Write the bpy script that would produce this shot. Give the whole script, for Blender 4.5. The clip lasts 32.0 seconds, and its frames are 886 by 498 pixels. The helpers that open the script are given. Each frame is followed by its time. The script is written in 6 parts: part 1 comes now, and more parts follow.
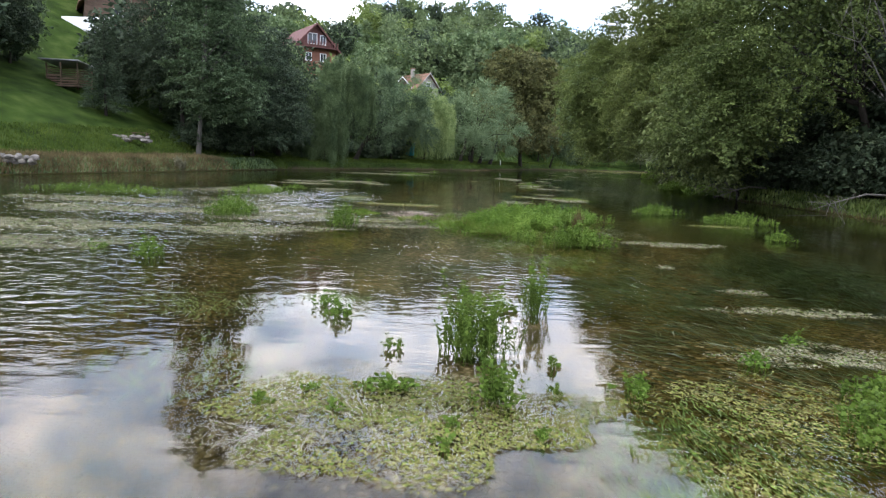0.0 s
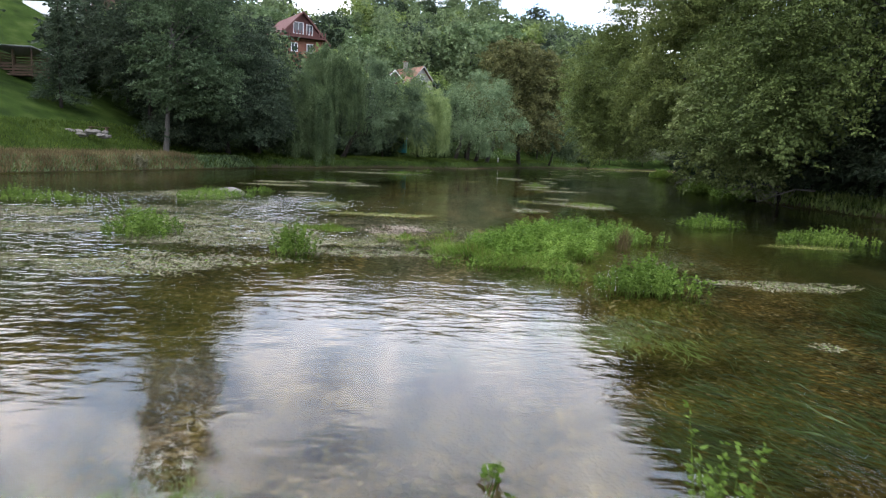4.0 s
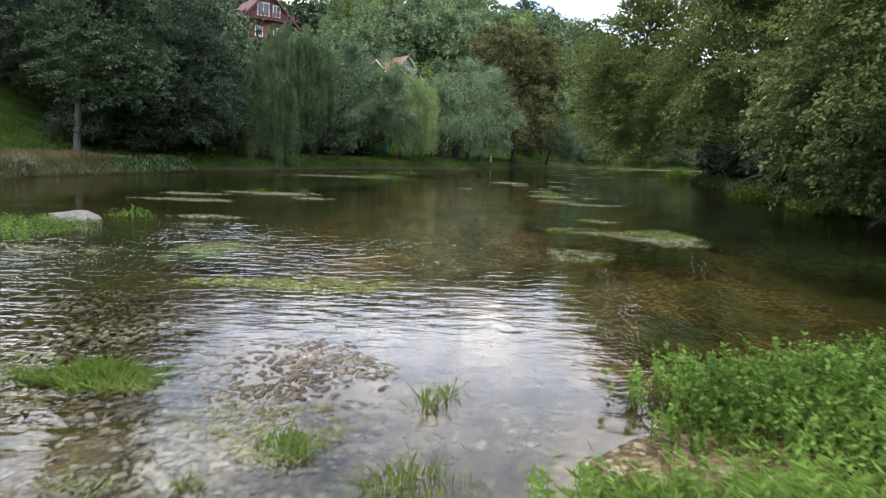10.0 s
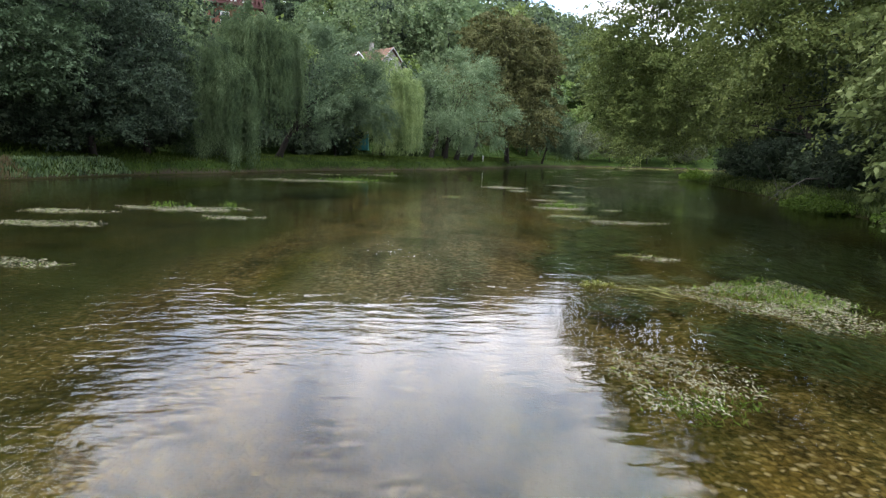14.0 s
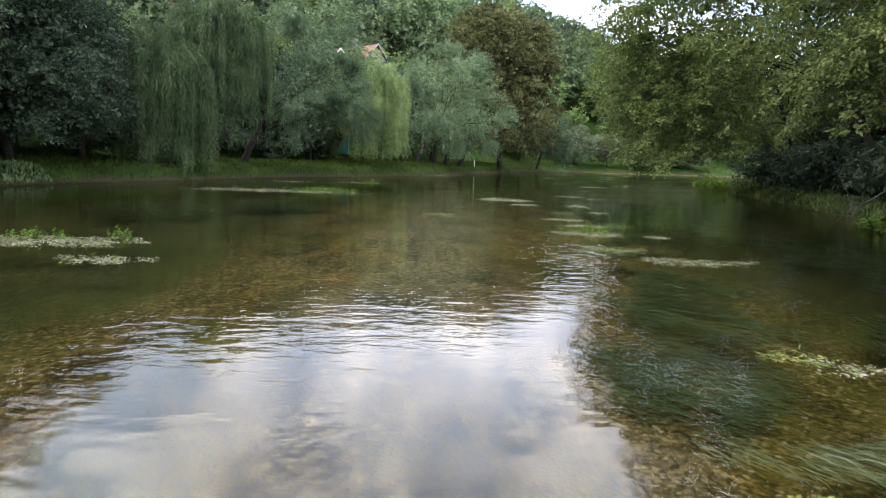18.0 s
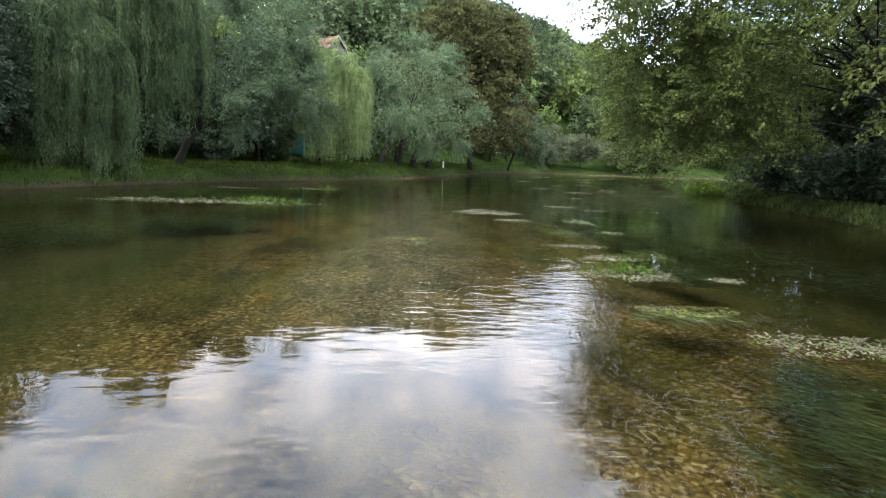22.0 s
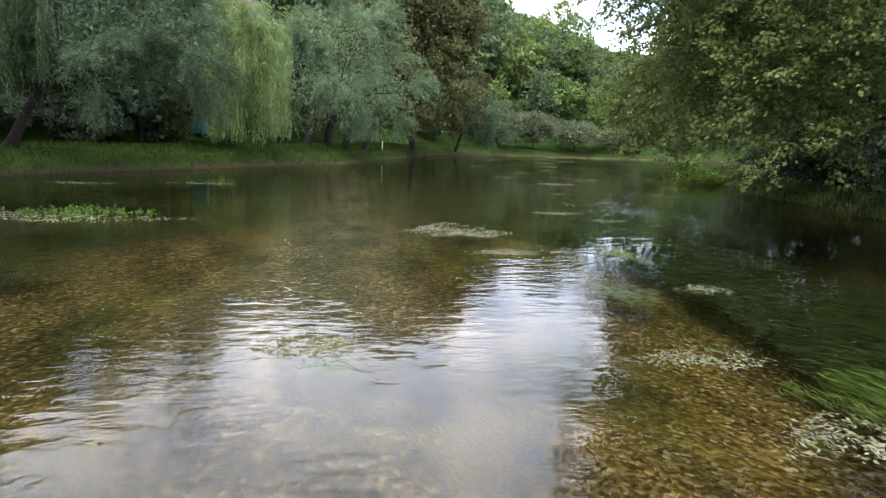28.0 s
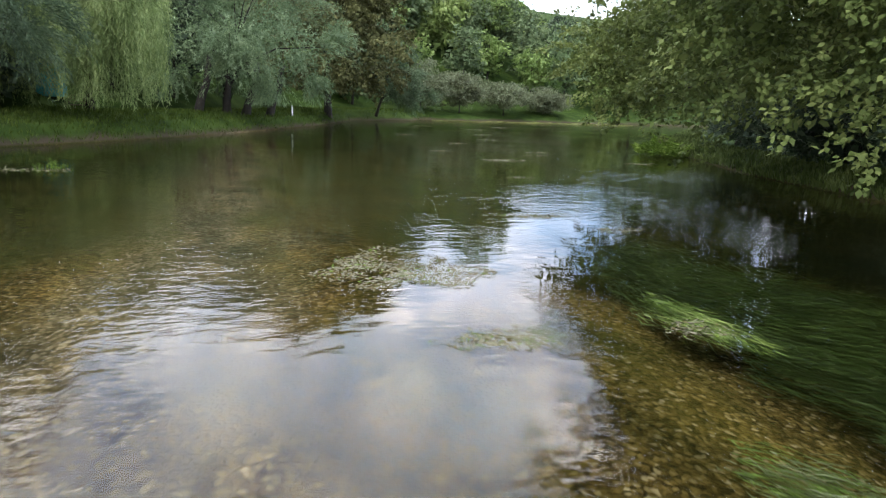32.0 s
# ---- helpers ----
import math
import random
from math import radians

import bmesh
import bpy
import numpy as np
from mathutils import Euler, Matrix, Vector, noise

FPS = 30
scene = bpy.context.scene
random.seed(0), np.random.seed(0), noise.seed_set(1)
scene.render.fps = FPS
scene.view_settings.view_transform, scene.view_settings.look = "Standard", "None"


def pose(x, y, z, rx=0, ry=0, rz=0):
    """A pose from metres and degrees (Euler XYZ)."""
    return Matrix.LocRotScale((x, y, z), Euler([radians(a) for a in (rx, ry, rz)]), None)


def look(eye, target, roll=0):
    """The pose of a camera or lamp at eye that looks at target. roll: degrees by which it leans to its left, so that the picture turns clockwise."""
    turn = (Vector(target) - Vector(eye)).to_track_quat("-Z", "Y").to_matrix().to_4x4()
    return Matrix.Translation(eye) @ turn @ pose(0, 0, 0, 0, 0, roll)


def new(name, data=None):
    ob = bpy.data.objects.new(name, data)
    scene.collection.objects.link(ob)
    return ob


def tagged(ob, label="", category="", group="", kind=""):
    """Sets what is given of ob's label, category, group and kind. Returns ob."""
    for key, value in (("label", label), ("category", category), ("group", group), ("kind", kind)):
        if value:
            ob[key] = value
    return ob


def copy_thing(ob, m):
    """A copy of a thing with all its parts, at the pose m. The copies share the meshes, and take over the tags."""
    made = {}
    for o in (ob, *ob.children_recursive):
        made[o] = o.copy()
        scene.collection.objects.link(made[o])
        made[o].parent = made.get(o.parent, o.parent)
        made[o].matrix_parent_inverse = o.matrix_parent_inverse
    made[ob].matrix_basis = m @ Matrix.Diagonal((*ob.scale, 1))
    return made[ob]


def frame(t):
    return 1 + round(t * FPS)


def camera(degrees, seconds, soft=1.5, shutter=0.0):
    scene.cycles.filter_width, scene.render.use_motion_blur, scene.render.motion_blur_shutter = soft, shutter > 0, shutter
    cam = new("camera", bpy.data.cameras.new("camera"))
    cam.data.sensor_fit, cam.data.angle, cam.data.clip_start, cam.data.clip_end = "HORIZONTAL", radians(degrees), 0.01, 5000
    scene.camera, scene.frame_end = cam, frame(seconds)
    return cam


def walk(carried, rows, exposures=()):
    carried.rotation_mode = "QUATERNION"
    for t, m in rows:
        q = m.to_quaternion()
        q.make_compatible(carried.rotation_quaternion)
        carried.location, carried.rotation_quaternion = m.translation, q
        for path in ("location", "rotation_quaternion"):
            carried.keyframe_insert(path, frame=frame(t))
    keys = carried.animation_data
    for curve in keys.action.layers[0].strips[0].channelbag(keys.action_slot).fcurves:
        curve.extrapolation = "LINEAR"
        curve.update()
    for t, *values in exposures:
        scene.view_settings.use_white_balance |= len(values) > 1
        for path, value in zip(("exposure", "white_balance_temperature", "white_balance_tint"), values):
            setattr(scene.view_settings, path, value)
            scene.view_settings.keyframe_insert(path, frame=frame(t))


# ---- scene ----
cam = camera(66.5, 32.0, soft=1.2, shutter=0.4)
METRES, EYE, TILT, LEAN, TURN = 64.0, 2.33, -7.9, -2.22, 0.0
ROWS = [
    (0.0, 0.0, 0.0, 0.0, 0.0, 0.0, -0.0),
    (0.5, -0.0003, 0.0095, 0.0013, -0.03, -0.05, 0.01),
    (1.0, -0.0004, 0.0205, 0.0029, -0.07, -0.07, 0.02),
    (1.5, -0.0005, 0.0325, 0.0045, -0.1, -0.1, 0.02),
    (2.0, -0.0004, 0.0453, 0.0063, -0.14, -0.14, 0.03),
    (2.5, -0.0004, 0.059, 0.008, -0.2, -0.17, 0.05),
    (3.0, -0.0004, 0.0732, 0.0099, -0.28, -0.21, 0.03),
    (3.5, -0.0005, 0.0879, 0.0119, -0.39, -0.21, 0.01),
    (5.5, -0.0008, 0.1508, 0.0206, -0.74, -0.27, 0.07),
    (6.0, -0.0007, 0.1672, 0.0228, -0.83, -0.28, 0.05),
    (6.5, -0.0007, 0.1837, 0.0252, -0.9, -0.29, 0.09),
    (7.0, -0.0005, 0.2, 0.0276, -0.98, -0.28, 0.11),
    (7.5, -0.0002, 0.2164, 0.03, -1.07, -0.28, 0.13),
    (8.0, 0.0, 0.233, 0.0323, -1.18, -0.3, 0.16),
    (8.5, 0.0004, 0.2496, 0.0348, -1.3, -0.32, 0.2),
    (9.0, 0.001, 0.2667, 0.0373, -1.38, -0.34, 0.26),
    (9.5, 0.0019, 0.2839, 0.0399, -1.46, -0.38, 0.3),
    (10.0, 0.003, 0.3013, 0.0426, -1.53, -0.41, 0.36),
    (10.5, 0.0044, 0.3189, 0.0451, -1.59, -0.43, 0.43),
    (11.0, 0.0059, 0.3365, 0.0476, -1.65, -0.47, 0.5),
    (11.5, 0.0076, 0.3541, 0.05, -1.71, -0.48, 0.55),
    (12.0, 0.0096, 0.3714, 0.0525, -1.77, -0.52, 0.61),
    (12.5, 0.0116, 0.3888, 0.0549, -1.85, -0.56, 0.67),
    (13.0, 0.0137, 0.4067, 0.0571, -1.93, -0.56, 0.7),
    (13.5, 0.0153, 0.4241, 0.0596, -2.04, -0.55, 0.72),
    (14.0, 0.0167, 0.4416, 0.0618, -2.16, -0.52, 0.7),
    (14.5, 0.0179, 0.4588, 0.0642, -2.28, -0.5, 0.71),
    (16.5, 0.02, 0.5238, 0.073, -2.85, -0.35, 0.68),
    (17.0, 0.0206, 0.5376, 0.0752, -2.95, -0.31, 0.67),
    (17.5, 0.021, 0.5506, 0.0772, -3.08, -0.27, 0.63),
    (18.0, 0.0213, 0.5631, 0.0793, -3.19, -0.24, 0.62),
    (18.5, 0.0217, 0.5759, 0.0814, -3.29, -0.22, 0.63),
    (19.0, 0.0224, 0.5893, 0.0835, -3.52, -0.2, 0.61),
    (19.5, 0.0225, 0.6028, 0.0859, -4.01, -0.21, 0.64),
    (20.0, 0.023, 0.6169, 0.0881, -4.47, -0.2, 0.64),
    (20.5, 0.0235, 0.6303, 0.09, -4.9, -0.22, 0.68),
    (21.0, 0.0241, 0.6448, 0.092, -5.32, -0.24, 0.69),
    (21.5, 0.0246, 0.6597, 0.0943, -5.74, -0.28, 0.8),
    (22.0, 0.0255, 0.6747, 0.0963, -6.13, -0.3, 0.84),
    (22.5, 0.0267, 0.69, 0.0983, -6.55, -0.32, 0.85),
    (23.0, 0.0279, 0.7053, 0.1005, -6.93, -0.35, 0.94),
    (23.5, 0.0293, 0.7206, 0.1028, -7.32, -0.39, 0.99),
    (24.0, 0.0308, 0.7362, 0.1052, -7.7, -0.41, 1.04),
    (24.5, 0.0322, 0.7518, 0.1078, -8.03, -0.45, 1.11),
    (25.0, 0.0339, 0.7676, 0.1103, -8.34, -0.47, 1.16),
    (25.5, 0.0359, 0.7833, 0.1126, -8.68, -0.48, 1.19),
    (27.5, 0.0427, 0.8451, 0.1213, -10.7, -1.25, 1.3),
    (28.0, 0.0445, 0.8608, 0.1236, -11.26, -2.22, 1.38),
    (28.5, 0.0465, 0.8764, 0.1261, -11.86, -3.2, 1.43),
    (29.0, 0.0488, 0.892, 0.1287, -12.42, -4.19, 1.52),
    (29.5, 0.0513, 0.9076, 0.1312, -13.23, -5.13, 1.62),
    (30.0, 0.0542, 0.9235, 0.1333, -14.17, -5.33, 1.71),
    (30.5, 0.057, 0.9394, 0.1354, -15.12, -5.36, 1.82),
    (31.0, 0.0598, 0.9549, 0.1376, -16.05, -5.43, 1.9),
    (31.5, 0.063, 0.9706, 0.1398, -16.97, -5.47, 2.02),
    (32.0, 0.0662, 0.986, 0.1421, -18.04, -5.55, 2.16),
]

walk(cam, [(t, pose(0, 0, EYE, TILT, LEAN, TURN) @ pose(METRES * x, METRES * y, METRES * z, 90 + pitch, roll, yaw)) for t, x, y, z, yaw, pitch, roll in ROWS], exposures=[(0.0, 0.12), (3.0, 0.07), (9.0, 0.04), (14.0, 0.2), (19.0, 0.36), (25.0, 0.36), (29.0, 0.32), (32.0, 0.36)])

# ---- world and light ----
SUN_EL, SUN_AZ = 60.0, 235.0
world = bpy.data.worlds.new("overcast_sky")
scene.world = world
world.use_nodes = True
wn, wl = world.node_tree.nodes, world.node_tree.links
wn.clear()
w_out = wn.new("ShaderNodeOutputWorld")
w_bg = wn.new("ShaderNodeBackground")
w_sky = wn.new("ShaderNodeTexSky")
w_sky.sky_type, w_sky.sun_disc = "NISHITA", False
w_sky.sun_elevation, w_sky.sun_rotation = radians(SUN_EL), radians(SUN_AZ)
w_gain = wn.new("ShaderNodeMixRGB")
w_gain.blend_type, w_gain.inputs[0].default_value = "MULTIPLY", 1.0
w_gain.inputs[2].default_value = (0.33, 0.35, 0.4, 1)
w_tc = wn.new("ShaderNodeTexCoord")
w_map = wn.new("ShaderNodeMapping")
w_map.inputs["Scale"].default_value = (1.0, 1.0, 2.2)
w_noise = wn.new("ShaderNodeTexNoise")
w_noise.inputs["Scale"].default_value, w_noise.inputs["Detail"].default_value = 2.6, 6.0
w_noise.inputs["Roughness"].default_value = 0.55
w_ramp = wn.new("ShaderNodeValToRGB")
w_ramp.color_ramp.elements[0].position, w_ramp.color_ramp.elements[1].position = 0.34, 0.62
w_shade = wn.new("ShaderNodeTexNoise")
w_shade.inputs["Scale"].default_value, w_shade.inputs["Detail"].default_value = 11.0, 9.0
w_shade.inputs["Roughness"].default_value = 0.62
w_cloud = wn.new("ShaderNodeValToRGB")
w_cloud.color_ramp.elements[0].position, w_cloud.color_ramp.elements[1].position = 0.4, 0.64
w_cloud.color_ramp.elements[0].color = (2.5, 3.0, 4.0, 1)
w_cloud.color_ramp.elements[1].color = (6.6, 6.2, 6.3, 1)
w_mix = wn.new("ShaderNodeMixRGB")
wl.new(w_tc.outputs["Generated"], w_map.inputs[0])
wl.new(w_map.outputs[0], w_noise.inputs["Vector"])
wl.new(w_map.outputs[0], w_shade.inputs["Vector"])
wl.new(w_noise.outputs["Fac"], w_ramp.inputs[0])
wl.new(w_shade.outputs["Fac"], w_cloud.inputs[0])
wl.new(w_sky.outputs[0], w_gain.inputs[1])
wl.new(w_ramp.outputs[0], w_mix.inputs[0])
wl.new(w_gain.outputs[0], w_mix.inputs[1])
wl.new(w_cloud.outputs[0], w_mix.inputs[2])
wl.new(w_mix.outputs[0], w_bg.inputs[0])
w_bg.inputs[1].default_value = 0.94
wl.new(w_bg.outputs[0], w_out.inputs[0])

sun = new("sun", bpy.data.lights.new("sun", "SUN"))
sun.data.energy, sun.data.angle, sun.data.color = 1.8, radians(45), (1.0, 0.95, 0.87)
sun.matrix_world = look((0, 0, 60), (60 * math.sin(radians(SUN_AZ)) * -1 / math.tan(radians(SUN_EL)), 60 * math.cos(radians(SUN_AZ)) * -1 / math.tan(radians(SUN_EL)), 0))

# ---- materials ----
def mat_new(name):
    m = bpy.data.materials.new(name)
    m.use_nodes = True
    m.node_tree.nodes.clear()
    return m, m.node_tree.nodes, m.node_tree.links


def ramp(nd, stops):
    r = nd.new("ShaderNodeValToRGB")
    els = r.color_ramp.elements
    while len(els) < len(stops):
        els.new(0.5)
    for e, (p, c) in zip(els, stops):
        e.position, e.color = p, (*c, 1)
    return r


def leaf_mat(name, c1, c2, c3, rough=0.6, trans=0.35):
    """Foliage: colour varies from leaf to leaf and in broad patches."""
    cool = 1.18 if name.startswith("leaf_") and name not in ("leaf_cress", "leaf_grass") else 0.95
    c1, c2, c3 = [(r, g, cool * bl) for r, g, bl in (c1, c2, c3)]
    m, nd, lk = mat_new(name)
    out = nd.new("ShaderNodeOutputMaterial")
    geo = nd.new("ShaderNodeNewGeometry")
    noi = nd.new("ShaderNodeTexNoise")
    noi.inputs["Scale"].default_value, noi.inputs["Detail"].default_value = 0.55, 2.0
    tc = nd.new("ShaderNodeTexCoord")
    lk.new(tc.outputs["Object"], noi.inputs["Vector"])
    add = nd.new("ShaderNodeMath")
    add.operation = "MULTIPLY_ADD"
    add.inputs[1].default_value = 0.42
    lk.new(geo.outputs["Random Per Island"], add.inputs[0])
    sub = nd.new("ShaderNodeMath")
    sub.operation = "MULTIPLY_ADD"
    sub.inputs[1].default_value, sub.inputs[2].default_value = 1.3, -0.36
    lk.new(noi.outputs["Fac"], sub.inputs[0])
    lk.new(sub.outputs[0], add.inputs[2])
    r = ramp(nd, [(0.0, tuple(v * 0.6 for v in c1)), (0.5, c2), (1.0, tuple(v * 1.25 for v in c3))])
    lk.new(add.outputs[0], r.inputs[0])
    oi = nd.new("ShaderNodeObjectInfo")
    hsv = nd.new("ShaderNodeHueSaturation")
    hm = nd.new("ShaderNodeMapRange")
    hm.inputs[3].default_value, hm.inputs[4].default_value = 0.486, 0.499
    vm = nd.new("ShaderNodeMapRange")
    vm.inputs[3].default_value, vm.inputs[4].default_value = 0.92, 1.08
    lk.new(oi.outputs["Random"], hm.inputs[0])
    lk.new(oi.outputs["Random"], vm.inputs[0])
    lk.new(hm.outputs[0], hsv.inputs["Hue"])
    lk.new(vm.outputs[0], hsv.inputs["Value"])
    lk.new(r.outputs[0], hsv.inputs["Color"])
    b = nd.new("ShaderNodeBsdfPrincipled")
    b.inputs["Roughness"].default_value = rough
    b.inputs["Specular IOR Level"].default_value = 0.12
    t = nd.new("ShaderNodeBsdfTranslucent")
    lk.new(hsv.outputs[0], b.inputs["Base Color"])
    lk.new(hsv.outputs[0], t.inputs["Color"])
    mx = nd.new("ShaderNodeMixShader")
    mx.inputs[0].default_value = trans
    lk.new(b.outputs[0], mx.inputs[1])
    lk.new(t.outputs[0], mx.inputs[2])
    lk.new(mx.outputs[0], out.inputs[0])
    return m


def solid_mat(name, c1, c2, scale=4.0, rough=0.8, bump=0.3, stretch=(1, 1, 1), detail=6.0, metal=0.0):
    """Noise-varied surface with fine relief."""
    m, nd, lk = mat_new(name)
    out = nd.new("ShaderNodeOutputMaterial")
    tc = nd.new("ShaderNodeTexCoord")
    mp = nd.new("ShaderNodeMapping")
    mp.inputs["Scale"].default_value = stretch
    lk.new(tc.outputs["Object"], mp.inputs[0])
    n1 = nd.new("ShaderNodeTexNoise")
    n1.inputs["Scale"].default_value, n1.inputs["Detail"].default_value = scale, detail
    n2 = nd.new("ShaderNodeTexNoise")
    n2.inputs["Scale"].default_value, n2.inputs["Detail"].default_value = scale * 7, 4.0
    lk.new(mp.outputs[0], n1.inputs["Vector"])
    lk.new(mp.outputs[0], n2.inputs["Vector"])
    av = nd.new("ShaderNodeMath")
    av.operation = "MULTIPLY_ADD"
    av.inputs[1].default_value = 0.5
    lk.new(n2.outputs["Fac"], av.inputs[0])
    hv = nd.new("ShaderNodeMath")
    hv.operation = "MULTIPLY"
    hv.inputs[1].default_value = 0.5
    lk.new(n1.outputs["Fac"], hv.inputs[0])
    lk.new(hv.outputs[0], av.inputs[2])
    r = ramp(nd, [(0.3, c1), (0.68, c2)])
    lk.new(av.outputs[0], r.inputs[0])
    b = nd.new("ShaderNodeBsdfPrincipled")
    b.inputs["Roughness"].default_value, b.inputs["Metallic"].default_value = rough, metal
    b.inputs["Specular IOR Level"].default_value = 0.25
    bp = nd.new("ShaderNodeBump")
    bp.inputs["Strength"].default_value, bp.inputs["Distance"].default_value = bump, 0.03
    lk.new(av.outputs[0], bp.inputs["Height"])
    lk.new(r.outputs[0], b.inputs["Base Color"])
    lk.new(bp.outputs[0], b.inputs["Normal"])
    lk.new(b.outputs[0], out.inputs[0])
    return m


def ground_mat():
    """Gravel and silt under the water line, damp soil at the edge, grass above."""
    m, nd, lk = mat_new("river_ground")
    out = nd.new("ShaderNodeOutputMaterial")
    tc = nd.new("ShaderNodeTexCoord")
    pos = tc.outputs["Object"]
    sep = nd.new("ShaderNodeSeparateXYZ")
    lk.new(pos, sep.inputs[0])
    v = nd.new("ShaderNodeTexVoronoi")
    v.inputs["Scale"].default_value = 15.5
    wob = nd.new("ShaderNodeTexNoise")
    wob.inputs["Scale"].default_value = 6.0
    lk.new(pos, wob.inputs["Vector"])
    wadd = nd.new("ShaderNodeMixRGB")
    wadd.blend_type, wadd.inputs[0].default_value = "ADD", 0.12
    lk.new(pos, wadd.inputs[1])
    lk.new(wob.outputs["Color"], wadd.inputs[2])
    lk.new(wadd.outputs[0], v.inputs["Vector"])
    vs = nd.new("ShaderNodeSeparateColor")
    lk.new(v.outputs["Color"], vs.inputs[0])
    stones = ramp(nd, [(0.0, (0.026, 0.018, 0.006)), (0.3, (0.07, 0.048, 0.013)), (0.7, (0.125, 0.088, 0.026)), (0.9, (0.18, 0.134, 0.048)), (1.0, (0.29, 0.24, 0.14))])
    lk.new(vs.outputs[0], stones.inputs[0])
    edge = ramp(nd, [(0.0, (1, 1, 1)), (0.5, (0.75, 0.72, 0.7)), (0.75, (0.3, 0.27, 0.22))])
    lk.new(v.outputs["Distance"], edge.inputs[0])
    st2 = nd.new("ShaderNodeMixRGB")
    st2.blend_type, st2.inputs[0].default_value = "MULTIPLY", 0.8
    lk.new(stones.outputs[0], st2.inputs[1])
    lk.new(edge.outputs[0], st2.inputs[2])
    # algae films in broad streaks
    al = nd.new("ShaderNodeTexNoise")
    al.inputs["Scale"].default_value, al.inputs["Detail"].default_value = 0.35, 5.0
    amap = nd.new("ShaderNodeMapping")
    amap.inputs["Scale"].default_value = (1.0, 0.45, 1.0)
    lk.new(pos, amap.inputs[0])
    lk.new(amap.outputs[0], al.inputs["Vector"])
    alr = ramp(nd, [(0.42, (0, 0, 0)), (0.68, (1, 1, 1))])
    lk.new(al.outputs["Fac"], alr.inputs[0])
    bed = nd.new("ShaderNodeMixRGB")
    bed.inputs[2].default_value = (0.038, 0.042, 0.006, 1)
    alm = nd.new("ShaderNodeMath")
    alm.operation = "MULTIPLY"
    alm.inputs[1].default_value = 0.75
    lk.new(alr.outputs[0], alm.inputs[0])
    lk.new(alm.outputs[0], bed.inputs[0])
    lk.new(st2.outputs[0], bed.inputs[1])
    # clean pale gravel along the main channel
    clean = ramp(nd, [(0.0, (0.05, 0.038, 0.022)), (0.35, (0.1, 0.078, 0.045)), (0.65, (0.16, 0.128, 0.078)), (0.9, (0.25, 0.21, 0.14)), (1.0, (0.4, 0.35, 0.26))])
    lk.new(vs.outputs[1], clean.inputs[0])
    cl2 = nd.new("ShaderNodeMixRGB")
    cl2.blend_type, cl2.inputs[0].default_value = "MULTIPLY", 0.8
    lk.new(clean.outputs[0], cl2.inputs[1])
    lk.new(edge.outputs[0], cl2.inputs[2])
    axis = nd.new("ShaderNodeMath")
    axis.operation = "MULTIPLY_ADD"
    axis.inputs[1].default_value = -0.052
    lk.new(sep.outputs[1], axis.inputs[0])
    lk.new(sep.outputs[0], axis.inputs[2])
    sway = nd.new("ShaderNodeMath")
    sway.operation = "MULTIPLY_ADD"
    sway.inputs[1].default_value = 5.0
    lk.new(al.outputs["Fac"], sway.inputs[0])
    lk.new(axis.outputs[0], sway.inputs[2])
    mid = nd.new("ShaderNodeMath")
    mid.operation = "SUBTRACT"
    mid.inputs[1].default_value = 1.8
    lk.new(sway.outputs[0], mid.inputs[0])
    ab = nd.new("ShaderNodeMath")
    ab.operation = "ABSOLUTE"
    lk.new(mid.outputs[0], ab.inputs[0])
    cm = nd.new("ShaderNodeMapRange")
    cm.interpolation_type = "SMOOTHSTEP"
    cm.inputs[1].default_value, cm.inputs[2].default_value = 2.9, 0.6
    cm.inputs[3].default_value, cm.inputs[4].default_value = 0.0, 0.85
    lk.new(ab.outputs[0], cm.inputs[0])
    bed2 = nd.new("ShaderNodeMixRGB")
    lk.new(cm.outputs[0], bed2.inputs[0])
    lk.new(bed.outputs[0], bed2.inputs[1])
    lk.new(cl2.outputs[0], bed2.inputs[2])
    broad = nd.new("ShaderNodeTexNoise")
    broad.inputs["Scale"].default_value, broad.inputs["Detail"].default_value = 0.8, 5.0
    broad.inputs["Roughness"].default_value = 0.65
    lk.new(amap.outputs[0], broad.inputs["Vector"])
    br = ramp(nd, [(0.34, (0.4, 0.42, 0.38)), (0.52, (1, 1, 1)), (0.68, (1.6, 1.5, 1.3))])
    lk.new(broad.outputs["Fac"], br.inputs[0])
    bed3 = nd.new("ShaderNodeMixRGB")
    bed3.blend_type, bed3.inputs[0].default_value = "MULTIPLY", 1.0
    lk.new(bed2.outputs[0], bed3.inputs[1])
    lk.new(br.outputs[0], bed3.inputs[2])
    slack = nd.new("ShaderNodeMath")
    slack.operation = "SUBTRACT"
    slack.inputs[1].default_value = 0.6
    lk.new(axis.outputs[0], slack.inputs[0])
    sab = nd.new("ShaderNodeMath")
    sab.operation = "ABSOLUTE"
    lk.new(slack.outputs[0], sab.inputs[0])
    swob = nd.new("ShaderNodeMath")
    swob.operation = "MULTIPLY_ADD"
    swob.inputs[1].default_value = 9.0
    lk.new(broad.outputs["Fac"], swob.inputs[0])
    lk.new(sab.outputs[0], swob.inputs[2])
    film = swob.outputs[0]
    reach = nd.new("ShaderNodeMapRange")
    reach.inputs[1].default_value, reach.inputs[2].default_value, reach.inputs[4].default_value = 74.0, 81.0, 5.0
    lk.new(sep.outputs[1], reach.inputs[0])
    more = nd.new("ShaderNodeMath")
    more.operation = "ADD"
    lk.new(film, more.inputs[0])
